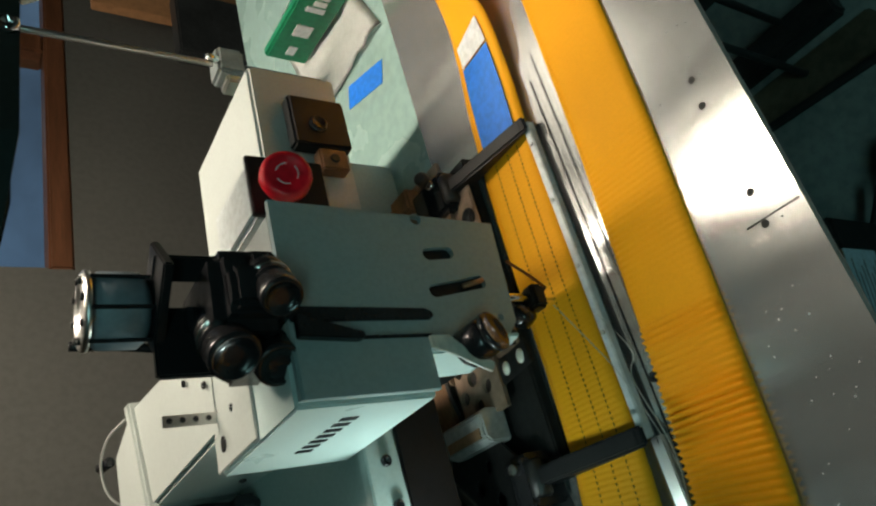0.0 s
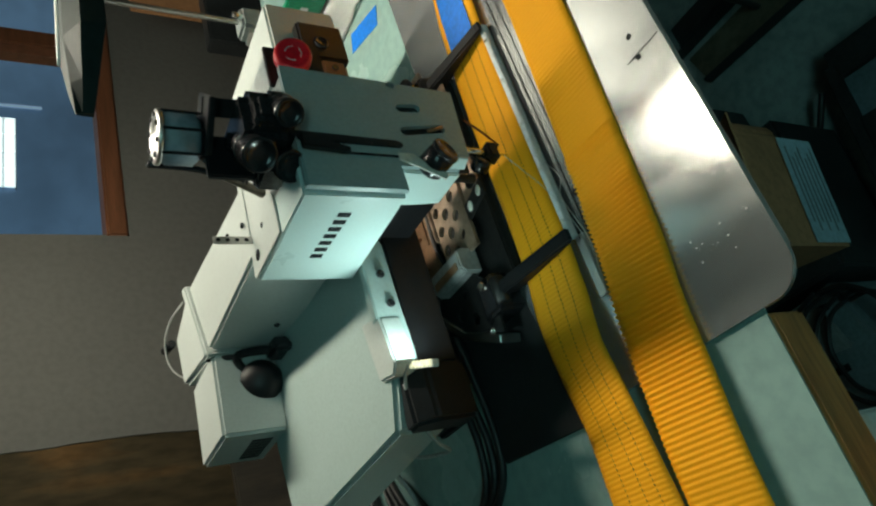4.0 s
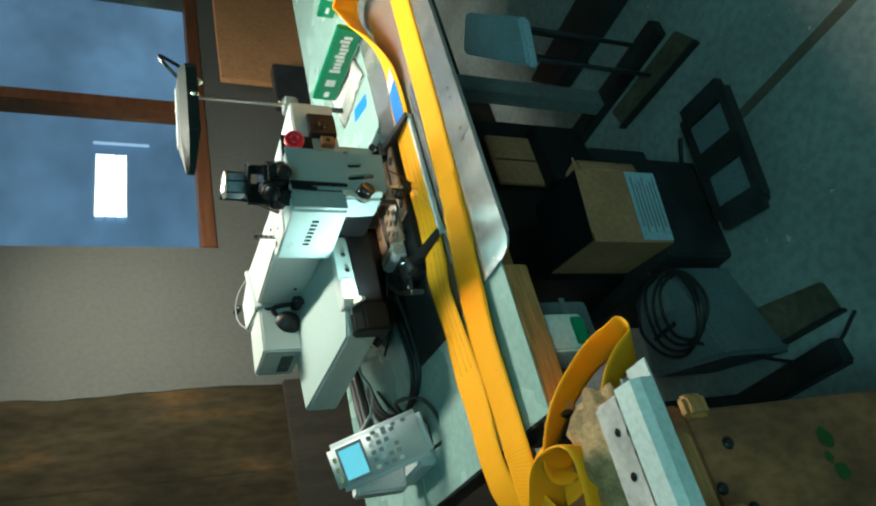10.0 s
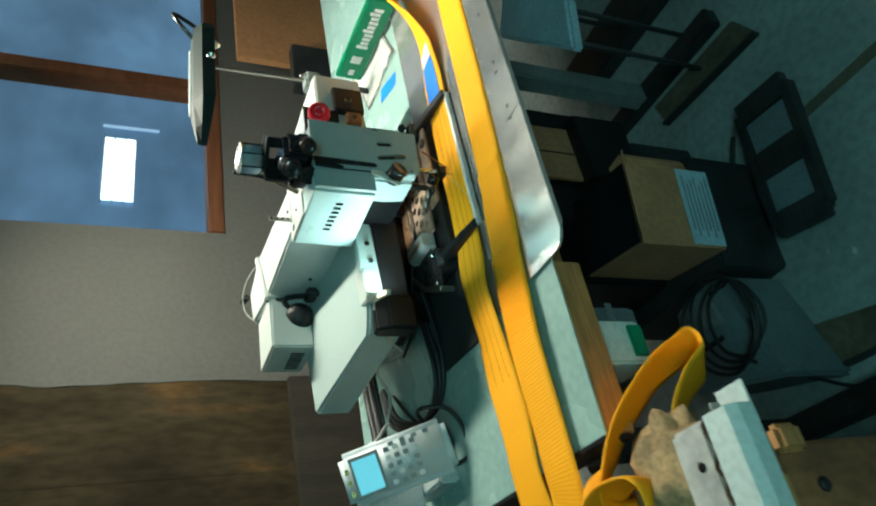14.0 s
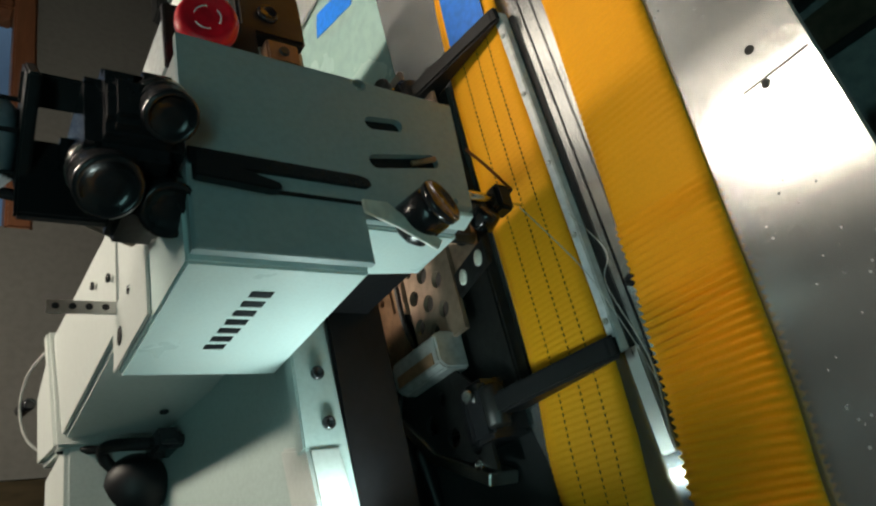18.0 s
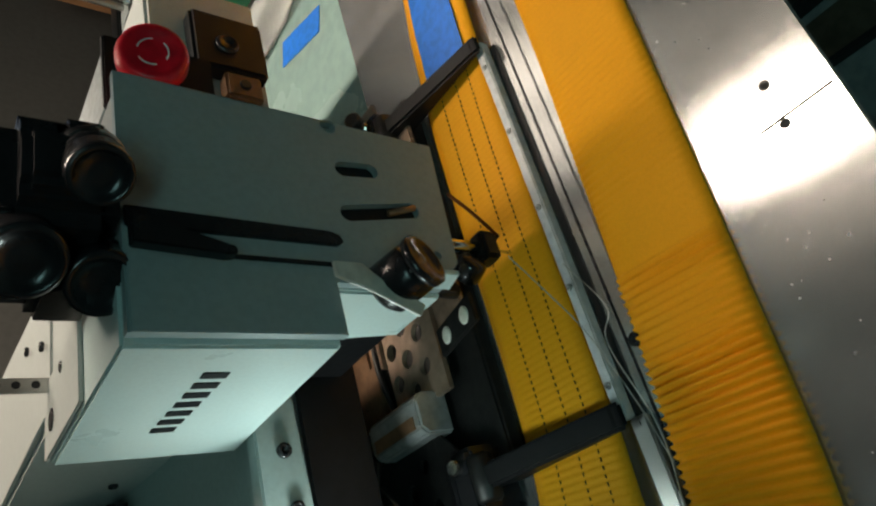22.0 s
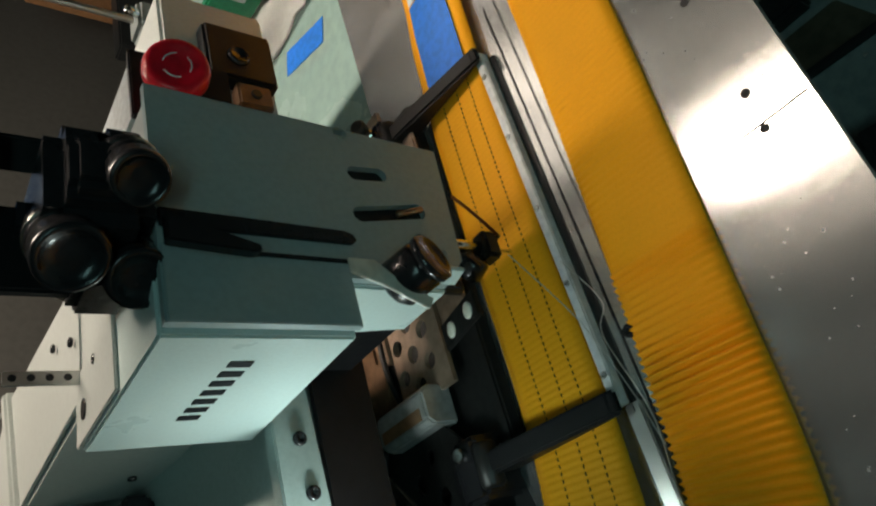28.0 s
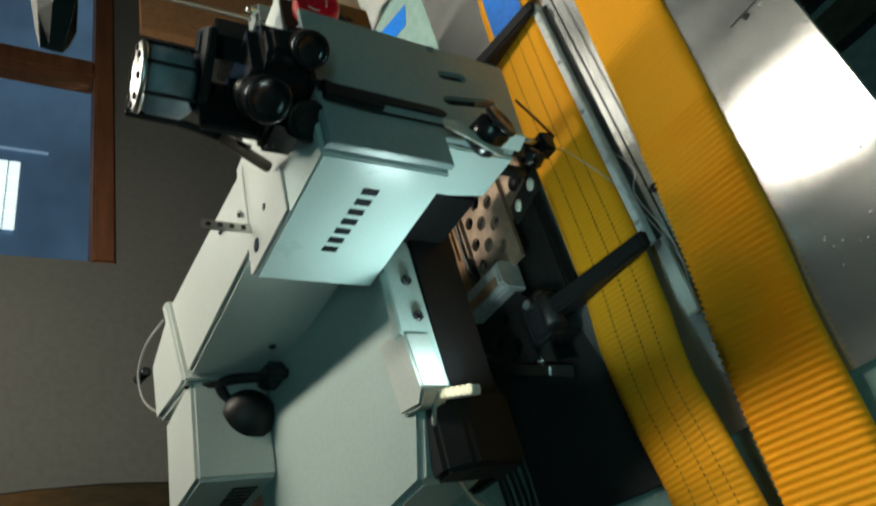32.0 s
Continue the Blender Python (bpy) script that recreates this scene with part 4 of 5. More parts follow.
# ---- clamp carriage that holds the band ----
car = thing("clamp_carriage", "oily metal clamp carriage with perforated plates and two black clamp fingers", "clamp carriage", (0.12, 0.36, 0.845))
F = -0.085  # where the nearer finger stands
holes = []
for i in range(9):
    x = F + 0.100 + i * 0.029
    holes += [(x, 0.3185, 0.0076), (x - 0.0145, 0.3385, 0.0080), (x, 0.3585, 0.0074)]
holed_plate = holed([(F + 0.072, 0.296), (F + 0.355, 0.296), (F + 0.355, 0.368), (F + 0.072, 0.368)], holes, 0.8715, 0.876, "z", 16)
part("perforated_plate", holed_plate, PINK_STEEL, car, "pinkish oily steel plate full of round holes")
part("bronze_strip", holed([(F + 0.075, 0.384), (F + 0.355, 0.384), (F + 0.355, 0.430), (F + 0.075, 0.430)], [(F + 0.10, 0.410, 0.004), (F + 0.150, 0.391, 0.0024, 0.038, 0), (F + 0.148, 0.409, 0.004), (F + 0.205, 0.390, 0.0024, 0.038, 0), (F + 0.186, 0.408, 0.004), (F + 0.235, 0.410, 0.004), (F + 0.265, 0.391, 0.0024, 0.038, 0), (F + 0.29, 0.41, 0.004)], 0.872, 0.878, "z", 12), COPPERY, car, "orange-brown slotted side strip")
part("channel_floor", box((F + 0.078, 0.3685, 0.8605), (F + 0.350, 0.3835, 0.864)), IRON, car, "dark oily channel")
part("inner_bar", box((F + 0.12, 0.371, 0.864), (F + 0.34, 0.374, 0.880), 0.001), PINK_STEEL, car)
part("inner_bar", tube([(F + 0.08, 0.377, 0.872), (F + 0.12, 0.380, 0.878), (F + 0.17, 0.376, 0.880), (F + 0.24, 0.379, 0.880), (F + 0.33, 0.376, 0.876)], 0.0028), IRON, car, "dark hose along the channel", True)
part("smooth_strip", box((F + 0.12, 0.262, 0.866), (F + 0.31, 0.299, 0.8705), 0.0015), PINK_STEEL, car, "smooth pinkish edge plate")
for x in (F + 0.15, F + 0.27):
    part("edge_ring", lathe([(0.010, 0), (0.010, 0.0022), (0.0085, 0.0026), (0.0085, 0.0004)], pose(x, 0.274, 0.8706), 20), IRON, car, smooth=True)
part("edge_strip", box((F - 0.002, 0.1660, TOP + 0.0025), (F + 0.316, 0.1745, TOP + 0.0120), 0.001), WHITE_TAPE, car, "pale clamp bar with screws between the fingers")
for x in (F + 0.02, F + 0.09, F + 0.155, F + 0.225, F + 0.29):
    screw((x, 0.1703, TOP + 0.0120), (0, 0, 1), 0.0024, car, STEEL)
part("bar_tail", box((F - 0.075, 0.1560, TOP + 0.0022), (F - 0.003, 0.1690, TOP + 0.0075), 0.0012), STEEL, car, "bright end of the clamp bar")
part("lower_plate", box((F + 0.0, 0.268, 0.8455), (F + 0.345, 0.44, 0.860), 0.002), IRON, car)
for x in (F + 0.10, F + 0.20, F + 0.30):
    part("spacer", rod((x, 0.31, 0.860), (x, 0.31, 0.8715), 0.005), IRON, car, smooth=True)
for x, s in ((F, 1), (F + 0.312, -1)):
    fing = part("clamp_finger", prism([(0.166, TOP + 0.0128), (0.270, TOP + 0.0128), (0.285, 0.872), (0.285, 0.882), (0.268, 0.880), (0.170, TOP + 0.0195), (0.164, TOP + 0.017)], x - 0.0085, x + 0.0085, "x", 0.0022), BLACK_MATT, car, "black clamp finger across the band")
    part("finger_pivot", rod((x - 0.017, 0.286, 0.876), (x + 0.017, 0.286, 0.876), 0.010), IRON, fing, smooth=True)
    part("pivot_block", prism([(0.280, 0.848), (0.345, 0.848), (0.345, 0.868), (0.310, 0.886), (0.285, 0.886)], x - 0.024, x + 0.024, "x", 0.004), BLACK, fing)
    part("pivot_screw", rod((x + 0.012, 0.300, 0.885), (x + 0.012, 0.297, 0.893), 0.0055, 12), CHROME, fing)
cyl = part("air_cylinder", prism([(F + 0.044, 0.866), (F + 0.078, 0.866), (F + 0.078, 0.890), (F + 0.072, 0.897), (F + 0.050, 0.897), (F + 0.044, 0.890)], 0.315, 0.388, "y", 0.002), mat("cast_aluminium", (0.62, 0.65, 0.65), 0.32, 0.5, bump=0.06), car, "small bright aluminium air cylinder")
part("cylinder_cap", lathe([(0.0145, 0), (0.0145, 0.008), (0.012, 0.011), (0.006, 0.011), (0.005, 0.007)], aim((F + 0.061, 0.388, 0.882), (F + 0.061, 0.5, 0.882)), 12), CHROME, cyl)
part("cylinder_band", box((F + 0.050, 0.322, 0.8968), (F + 0.060, 0.380, 0.8982)), COPPERY, cyl, "coppery band")
part("brown_block", box((F + 0.318, 0.335, 0.878), (F + 0.346, 0.372, 0.898), 0.003), COPPERY, car, "brown block by the far finger")
part("hose_fitting", rod((F + 0.335, 0.31, 0.885), (F + 0.335, 0.30, 0.90), 0.008, 12), IRON, car)
part("side_clamp", box((F + 0.29, 0.305, 0.876), (F + 0.33, 0.335, 0.894), 0.004), BLACK, car)
for i, x in enumerate((F + 0.115, F + 0.17, F + 0.225, F + 0.30)):
    screw((x, 0.423, 0.878), (0, 0, 1), 0.0035, car)
part("air_hose", tube([(F + 0.05, 0.40, 0.885), (F + 0.01, 0.42, 0.885), (-0.09, 0.45, 0.87), (-0.12, 0.50, 0.86), (-0.14, 0.60, 0.85)], 0.003), CABLE, car, smooth=True)
wing = part("end_bracket", prism([(F + 0.062, 0.442), (F + 0.055, 0.447), (F - 0.018, 0.382), (F - 0.055, 0.312), (F - 0.046, 0.308), (F - 0.011, 0.374)], 0.850, 0.880, "z", 0.001), STEEL, car, "bright slanted end bracket")
part("bracket_plate", holed([(F + 0.052, 0.432), (F - 0.011, 0.374), (F - 0.046, 0.300), (F + 0.02, 0.300), (F + 0.052, 0.330)], [(F + 0.012, 0.372, 0.0085), (F - 0.006, 0.345, 0.0085), (F - 0.022, 0.318, 0.0065), (F + 0.028, 0.350, 0.006)], 0.874, 0.8775, "z", 14), IRON, wing)
screw((F - 0.036, 0.318, 0.8775), (0, 0, 1), 0.005, wing, CHROME)

plate = thing("black_plate", "flat black rubber-coated plate lying on the green laminate", "plate", (-0.15, 0.33, 0.84))
part("sheet", prism([(-0.035, 0.43), (-0.252, 0.425), (-0.262, 0.255), (-0.20, 0.262), (-0.04, 0.30)], 0.8405, 0.8455, "z", 0.0012), RUBBER, plate)

thr = thing("loose_thread", "loose pale sewing threads hanging between the bands", "thread", (-0.02, 0.16, TOP))
part("strand", tube([(0.046, 0.20, 0.872), (0.0, 0.178, 0.868), (-0.03, 0.168, 0.861), (-0.08, 0.158, 0.853), (-0.12, 0.150, 0.8525)], 0.0004, 5), WHITE_THREAD, thr)
part("strand", tube([(0.02, 0.165, 0.862), (-0.02, 0.150, 0.856), (-0.04, 0.162, 0.853), (-0.10, 0.150, 0.853), (-0.15, 0.156, 0.852)], 0.0004, 5), WHITE_THREAD, thr)

# ---- hand wheel knob behind the arm ----
knob = thing("hand_knob", "round black hand knob on a short bent arm beside the motor", "hand knob", (-0.05, 0.6, 1.05))
part("ball", lathe([(0.010, -0.026), (0.022, -0.020), (0.0305, -0.006), (0.0315, 0.006), (0.027, 0.018), (0.016, 0.024), (0.004, 0.026)], aim((-0.045, 0.602, 1.070), (-0.090, 0.53, 1.10)), 32), BLACK_MATT, knob, smooth=True)
part("arm", tube([(-0.046, 0.600, 1.078), (-0.0120, 0.5850, 1.1020), (-0.0200, 0.5500, 1.0560), (-0.0200, 0.5380, 1.0320)], 0.006), BLACK_MATT, knob, smooth=True)
part("joint", box((-0.0300, 0.5300, 1.0440), (-0.0100, 0.5700, 1.0680), 0.004), BLACK, knob)
part("stub", tube([(-0.0040, 0.6060, 1.1360), (-0.0120, 0.5850, 1.1020)], 0.004), BLACK_MATT, knob, smooth=True)
part("cable", tube([(0.0, 0.62, 1.09), (-0.03, 0.618, 1.085), (-0.06, 0.622, 1.088)], 0.003), BLACK, knob, smooth=True)

# ---- hooded lamp on its thin post ----
hood = thing("hooded_lamp", "grey-green sheet-metal lamp hood with pointed end on a thin upright rod", "lamp", (0.604, 0.541, 0.84))
part("rod", tube([(0.604, 0.541, 0.99), (0.604, 0.541, 1.12), (0.604, 0.541, 1.268)], 0.0045), STEEL, hood, "thin bright upright rod", True)
part("clamp", box((0.574, 0.518, 0.980), (0.622, 0.560, 1.020), 0.005), GREY_PAINT, hood)
part("clamp_jaw", box((0.560, 0.522, 0.986), (0.5735, 0.556, 1.008), 0.003), STEEL, hood)
part("clamp_screw", rod((0.590, 0.518, 1.020), (0.590, 0.514, 1.038), 0.006, 12), CHROME, hood, smooth=True)
part("post", rod((0.604, 0.541, 0.842), (0.604, 0.541, 0.986), 0.007), STEEL_DARK, hood, smooth=True)
part("knuckle", box((0.594, 0.531, 1.262), (0.614, 0.551, 1.284), 0.004), STEEL, hood)
part("cross_arm", tube([(0.604, 0.541, 1.276), (0.50, 0.405, 1.292), (0.37, 0.262, 1.304)], 0.0045), STEEL, hood, smooth=True)
part("lamp_knob", lathe([(0.004, 0), (0.009, 0.004), (0.009, 0.012), (0.003, 0.022)], aim((0.365, 0.262, 1.289), (0.365, 0.262, 1.2)), 14), PVC, hood, "small white cone knob", True)
A, B = Vector((0.378, 0.262, 0)), Vector((0.100, 0.257, 0))
way = (B - A).normalized()
bm = bmesh.new()
prof = [(-0.045, 1.284), (-0.042, 1.306), (-0.020, 1.320), (0.020, 1.320), (0.042, 1.306), (0.045, 1.284)]
side = Vector((-way.y, way.x, 0))
rows = []
for s, k in ((0.0, 0.85), (0.02, 1.0), (0.195, 1.0), (0.245, 0.45), (0.275, 0.05)):
    rows.append([bm.verts.new(A + way * s + side * (o * k) + Vector((0, 0, 1.284 + 0.012 * (1 - k) + (z - 1.284) * (0.4 + 0.6 * k)))) for o, z in prof])
for a, b in zip(rows, rows[1:]):
    for i in range(len(prof) - 1):
        bm.faces.new((a[i], a[i + 1], b[i + 1], b[i]))
bm.faces.new(rows[0])
bmesh.ops.recalc_face_normals(bm, faces=bm.faces[:])
bmesh.ops.solidify(bm, geom=bm.faces[:], thickness=0.002)
part("shade", bm, HOOD_PAINT, hood)
part("hook", tube([A + Vector((-0.005, 0.0, 1.318)), A + Vector((0.02, -0.012, 1.345)), A + Vector((0.045, -0.008, 1.352)), A + Vector((0.032, 0.004, 1.312))], 0.004), BLACK, hood, "black wire hook", True)
screw(A + way * 0.10 + side * 0.044 + Vector((0, 0, 1.291)), (side.x, side.y, 0.2), 0.008, hood, CHROME)
part("rim", tube([A + way * 0.02 - side * 0.022 + Vector((0, 0, 1.320)), A + way * 0.19 - side * 0.022 + Vector((0, 0, 1.320))], 0.003), ENAMEL, hood, smooth=True)

# ---- hand-held control panel ----
pad = thing("operator_terminal", "beige-grey operator terminal with lit blue screen and keypad", "terminal", (-0.40, 0.49, 0.84))
org = Vector((-0.442, 0.4156, 0.8595))
ax = Vector((0.093, -0.018, 0.0265)).normalized()
ay = Vector((-0.026, 0.1165, 0.171))
ay = (ay - ax * ay.dot(ax)).normalized()
az = ax.cross(ay)
PM = Matrix(((ax.x, ay.x, az.x, org.x), (ax.y, ay.y, az.y, org.y), (ax.z, ay.z, az.z, org.z), (0, 0, 0, 1)))
pw, ph, sgn = 0.098, 0.205, 1
part("case", box((0, 0, -0.030 * sgn), (pw, ph, 0.0), 0.011, PM, 4), CASE, pad, smooth=True)
zf = 0.0012 * sgn
part("bezel", box((0.013, 0.128, 0), (0.085, 0.184, zf), 0.0, PM), KEY_GREY, pad)
part("screen", box((0.019, 0.133, zf), (0.079, 0.179, zf * 1.6), 0.0, PM), SCREEN, pad, "glowing pale blue screen")
for i in range(4):
    for j in range(5):
        part("key", box((0.016 + j * 0.0145, 0.058 + i * 0.0165, 0), (0.0245 + j * 0.0145, 0.068 + i * 0.0165, zf * 1.6), 0.0008, PM), KEY_GREY if (i + j) % 3 else GREY_PLASTIC, pad)
for j in range(4):
    part("key", box((0.082, 0.030 + j * 0.022, 0), (0.089, 0.040 + j * 0.022, zf * 1.5), 0.0008, PM), KEY_GREY, pad)
for i in range(3):
    part("side_key", box((0.020 + i * 0.02, 0.188, 0), (0.030 + i * 0.02, 0.195, zf * 2), 0.0, PM), BRASS, pad)
part("stand_foot", box((-0.45, 0.46, 0.8395), (-0.36, 0.60, 0.88), 0.005), GREY_PLASTIC, pad)
part("stand_plate", box((-0.47, 0.54, 0.88), (-0.37, 0.575, 0.99), 0.004), GREY_PLASTIC, pad)
part("lead", tube([PM @ Vector((0.01, 0.004, -0.018)), PM @ Vector((0.02, -0.022, -0.024)), PM @ Vector((0.07, -0.028, -0.026)), PM @ Vector((0.112, -0.008, -0.024)), PM @ Vector((0.122, 0.04, -0.030)), (-0.320, 0.54, 0.852), (-0.27, 0.62, 0.847), (-0.19, 0.70, 0.847)], 0.0040), CABLE, pad, "black cable", True)

def cable(name_label, pts, r, material):
    th = thing("cable", name_label, "cable", pts[0], "cables by the machine")
    part("sheath", tube(pts, r), material, th, smooth=True)


for k, (dy, dz) in enumerate(((0, 0), (0.020, 0.004), (0.042, 0.0))):
    cable("dark cable running from the carriage along the laminate", [(-0.08, 0.415 + dy * 0.5, 0.868 + dz), (-0.14, 0.420 + dy, 0.856 + dz), (-0.22, 0.425 + dy, 0.847), (-0.27, 0.445 + dy, 0.8455), (-0.30, 0.50 + dy, 0.8455), (-0.29, 0.60 + dy, 0.8455), (-0.24, 0.70 + dy, 0.8455), (-0.15, 0.76 + dy * 0.5, 0.8455)], 0.0052, CABLE)
cable("thin white wire looping from the drive housing to the terminal", [(-0.205, 0.49, 0.958), (-0.218, 0.52, 0.945), (-0.256, 0.52, 0.928), (-0.303, 0.52, 0.936), (-0.333, 0.52, 0.956), (-0.352, 0.515, 0.972)], 0.0032, GREY_CABLE)
for dy in (0, 0.032):
    cable("thick black cable lying behind the drive housing", [(0.02, 0.815 + dy, 0.852), (-0.08, 0.822 + dy, 0.853), (-0.17, 0.812 + dy, 0.852), (-0.27, 0.790 + dy, 0.853), (-0.36, 0.80 + dy, 0.852)], 0.0125, CABLE)

# ---- right end of the table ----
film = thing("paper_sheet", "crumpled white paper sheet lying on the green laminate", "paper", (0.7, 0.5, 0.84))
bm = bmesh.new()
grid = [[bm.verts.new((0.560 + i * 0.011, 0.360 + j * 0.016 + i * 0.004, 0.8425 + 0.014 * abs(noise.noise((i * 0.22, j * 0.35, 2))) * (1 if 0 < j < 13 else 0.2))) for i in range(26)] for j in range(14)]
for j in range(13):
    for i in range(25):
        bm.faces.new((grid[j][i], grid[j][i + 1], grid[j + 1][i + 1], grid[j + 1][i]))
bmesh.ops.solidify(bm, geom=bm.faces[:], thickness=0.0006)
part("sheet", bm, PAPER, film, smooth=True)
tape = thing("blue_tape_piece", "short strip of blue adhesive tape on the green laminate", "tape", (0.44, 0.4, 0.85))
part("strip", prism([(0.514, 0.382), (0.482, 0.395), (0.512, 0.490), (0.546, 0.478)], 0.8400, 0.8408, "z"), BLUE_TAPE, tape)


def ream(p, q, h, depth, label):
    """A wrapped ream whose printed long side runs from p to q."""
    th = thing("paper_wrapper", label, "paper wrapper", (*p, 0.84), "green paper wrappers")
    d = Vector((q[0] - p[0], q[1] - p[1], 0))
    n = d.length
    u = d.normalized()
    v = Vector((-u.y, u.x, 0))
    m = Matrix(((u.x, v.x, 0, p[0]), (u.y, v.y, 0, p[1]), (0, 0, 1, 0.8505), (0, 0, 0, 1)))
    w = part("wrapper", box((0, 0, 0), (n, depth, h), 0.003, m), GREEN_WRAP, th)
    for k in range(10):
        part("letter_bar", box((n * (0.42 + 0.05 * k), -0.0012, h * (0.34 - 0.04 * (k % 3 == 0))), (n * (0.455 + 0.05 * k), 0.0, h * (0.62 + 0.10 * (k % 4 == 0))), 0, m), WHITE_TAPE, w)
    part("mark", box((n * 0.22, -0.0012, h * 0.32), (n * 0.31, 0.0, h * 0.70), 0, m), WHITE_TAPE, w)
    part("small_mark", box((n * 0.06, -0.0012, h * 0.40), (n * 0.13, 0.0, h * 0.6), 0, m), WHITE_TAPE, w)
    return th


ream((0.672, 0.572), (0.640, 0.285), 0.070, 0.016, "flat green paper wrapper with white print standing on edge")
ream((0.90, 0.46), (0.885, 0.163), 0.050, 0.016, "second green paper wrapper standing behind the first")
board = thing("brown_board", "brown hardboard sheet leaning below the window", "board", (1.9, 1.35, 0))
part("sheet", box((1.62, 1.30, 0.0), (3.0, 1.33, 1.03), 0.003, Matrix.Rotation(radians(2), 4, "Z")), BROWN_BOARD, board)
dpost = thing("steel_screen", "dark steel screen standing between table and wall", "screen", (1.5, 1.3, 0))
part("shaft", box((1.38, 1.28, 0), (1.62, 1.34, 0.82), 0.005), STEEL_DARK, dpost)
crate = thing("dark_crate", "dark wooden crate behind the table", "crate", (1.2, 1.1, 0))
part("body", box((1.0, 0.98, 0), (1.27, 1.25, 0.55), 0.006), OLD_WOOD, crate)

# ---- left bench with the pile ----
bench = thing("wooden_bench", "old brown wooden stand with bolt heads and green paint spots", "wooden stand", (-0.8, 0.1, 0))
part("post", box((-0.722, -0.125, 0.0), (-0.560, -0.085, 0.735), 0.006), OLD_BROWN, bench, "wide brown upright plank")
part("back_panel", box((-1.6, -0.080, 0.0), (-0.735, -0.06, 0.735), 0.004), BLUE_GREY, bench, "pale blue-grey boarding")
part("top_board", box((-1.6, -0.128, 0.735), (-0.552, 0.60, 0.765), 0.005), OLD_BROWN, bench, "brown plywood top")
part("side_panel", box((-0.60, -0.084, 0.0), (-0.566, 0.58, 0.735), 0.004), OLD_WOOD, bench)
part("corner_block", box((-0.578, -0.150, 0.705), (-0.545, -0.1295, 0.745), 0.006), PLY, bench)
for x, z in ((-0.612, 0.680), (-0.668, 0.722), (-0.698, 0.684)):
    part("bolt", lathe([(0.0085, 0), (0.009, 0.002), (0.007, 0.005), (0.003, 0.006)], aim((x, -0.125, z), (x, -0.3, z)), 18), IRON, bench, smooth=True)
for x, z, r in ((-0.622, 0.497, 0.015), (-0.650, 0.508, 0.008), (-0.672, 0.496, 0.013)):
    bm = bmesh.new()
    vs = [bm.verts.new((x + r * (0.8 + 0.4 * random.random()) * math.cos(a), -0.1258, z + r * (0.7 + 0.5 * random.random()) * math.sin(a))) for a in [2 * math.pi * i / 14 for i in range(14)]]
    bm.faces.new(vs)
    out = bmesh.ops.extrude_face_region(bm, geom=bm.faces[:])
    bmesh.ops.translate(bm, vec=(0, 0.0008, 0), verts=[g for g in out["geom"] if isinstance(g, bmesh.types.BMVert)])
    bmesh.ops.recalc_face_normals(bm, faces=bm.faces[:])
    part("paint_spot", bm, GREEN_PAINT, bench)

block = thing("white_board", "dirty white foam-like board with holes lying on the wooden stand", "board", (-0.75, -0.12, 0.765))
part("body", box((-1.35, -0.164, 0.836), (-0.541, -0.108, 0.862), 0.005), FOAM, block)
part("batten", box((-1.3, -0.16, 0.766), (-0.60, -0.115, 0.836), 0.004), PLY, block)
part("crack", tube([(-0.545 - 0.012 * k, -0.164 + 0.010 * noise.noise((k * 0.9, 0, 0)), 0.8615) for k in range(36)], 0.0022, 6), THREAD, block, "dark wavy crack")
for x in (-0.585, -0.640, -0.70):
    part("hole", lathe([(0.0055, 0), (0.0055, 0.0012), (0.004, 0.0012)], pose(x, -0.142, 0.8622), 14), BLACK, block, smooth=True)
chan = thing("cable_duct", "white plastic cable duct lying along the stand's edge", "cable duct", (-0.75, -0.2, 0.765))
part("shell", prism([(-0.176, 0.846), (-0.176, 0.872), (-0.182, 0.878), (-0.212, 0.876), (-0.220, 0.866), (-0.220, 0.846), (-0.217, 0.846), (-0.217, 0.865), (-0.211, 0.873), (-0.183, 0.875), (-0.179, 0.871), (-0.179, 0.846)], -1.35, -0.545, "x"), PVC, chan)
part("base_strip", box((-1.35, -0.2175, 0.8435), (-0.520, -0.1785, 0.846)), PVC, chan)
part("inner_wall", box((-1.35, -0.1795, 0.846), (-0.530, -0.1770, 0.858)), FOAM, chan, "dirty inner wall of the duct")
part("spacer", box((-1.3, -0.20, 0.766), (-0.70, -0.178, 0.8435), 0.003), PLY, chan)

pile = thing("webbing_pile", "loose loops of yellow webbing heaped on the wooden stand", "webbing", (-0.6, 0.0, 0.77))
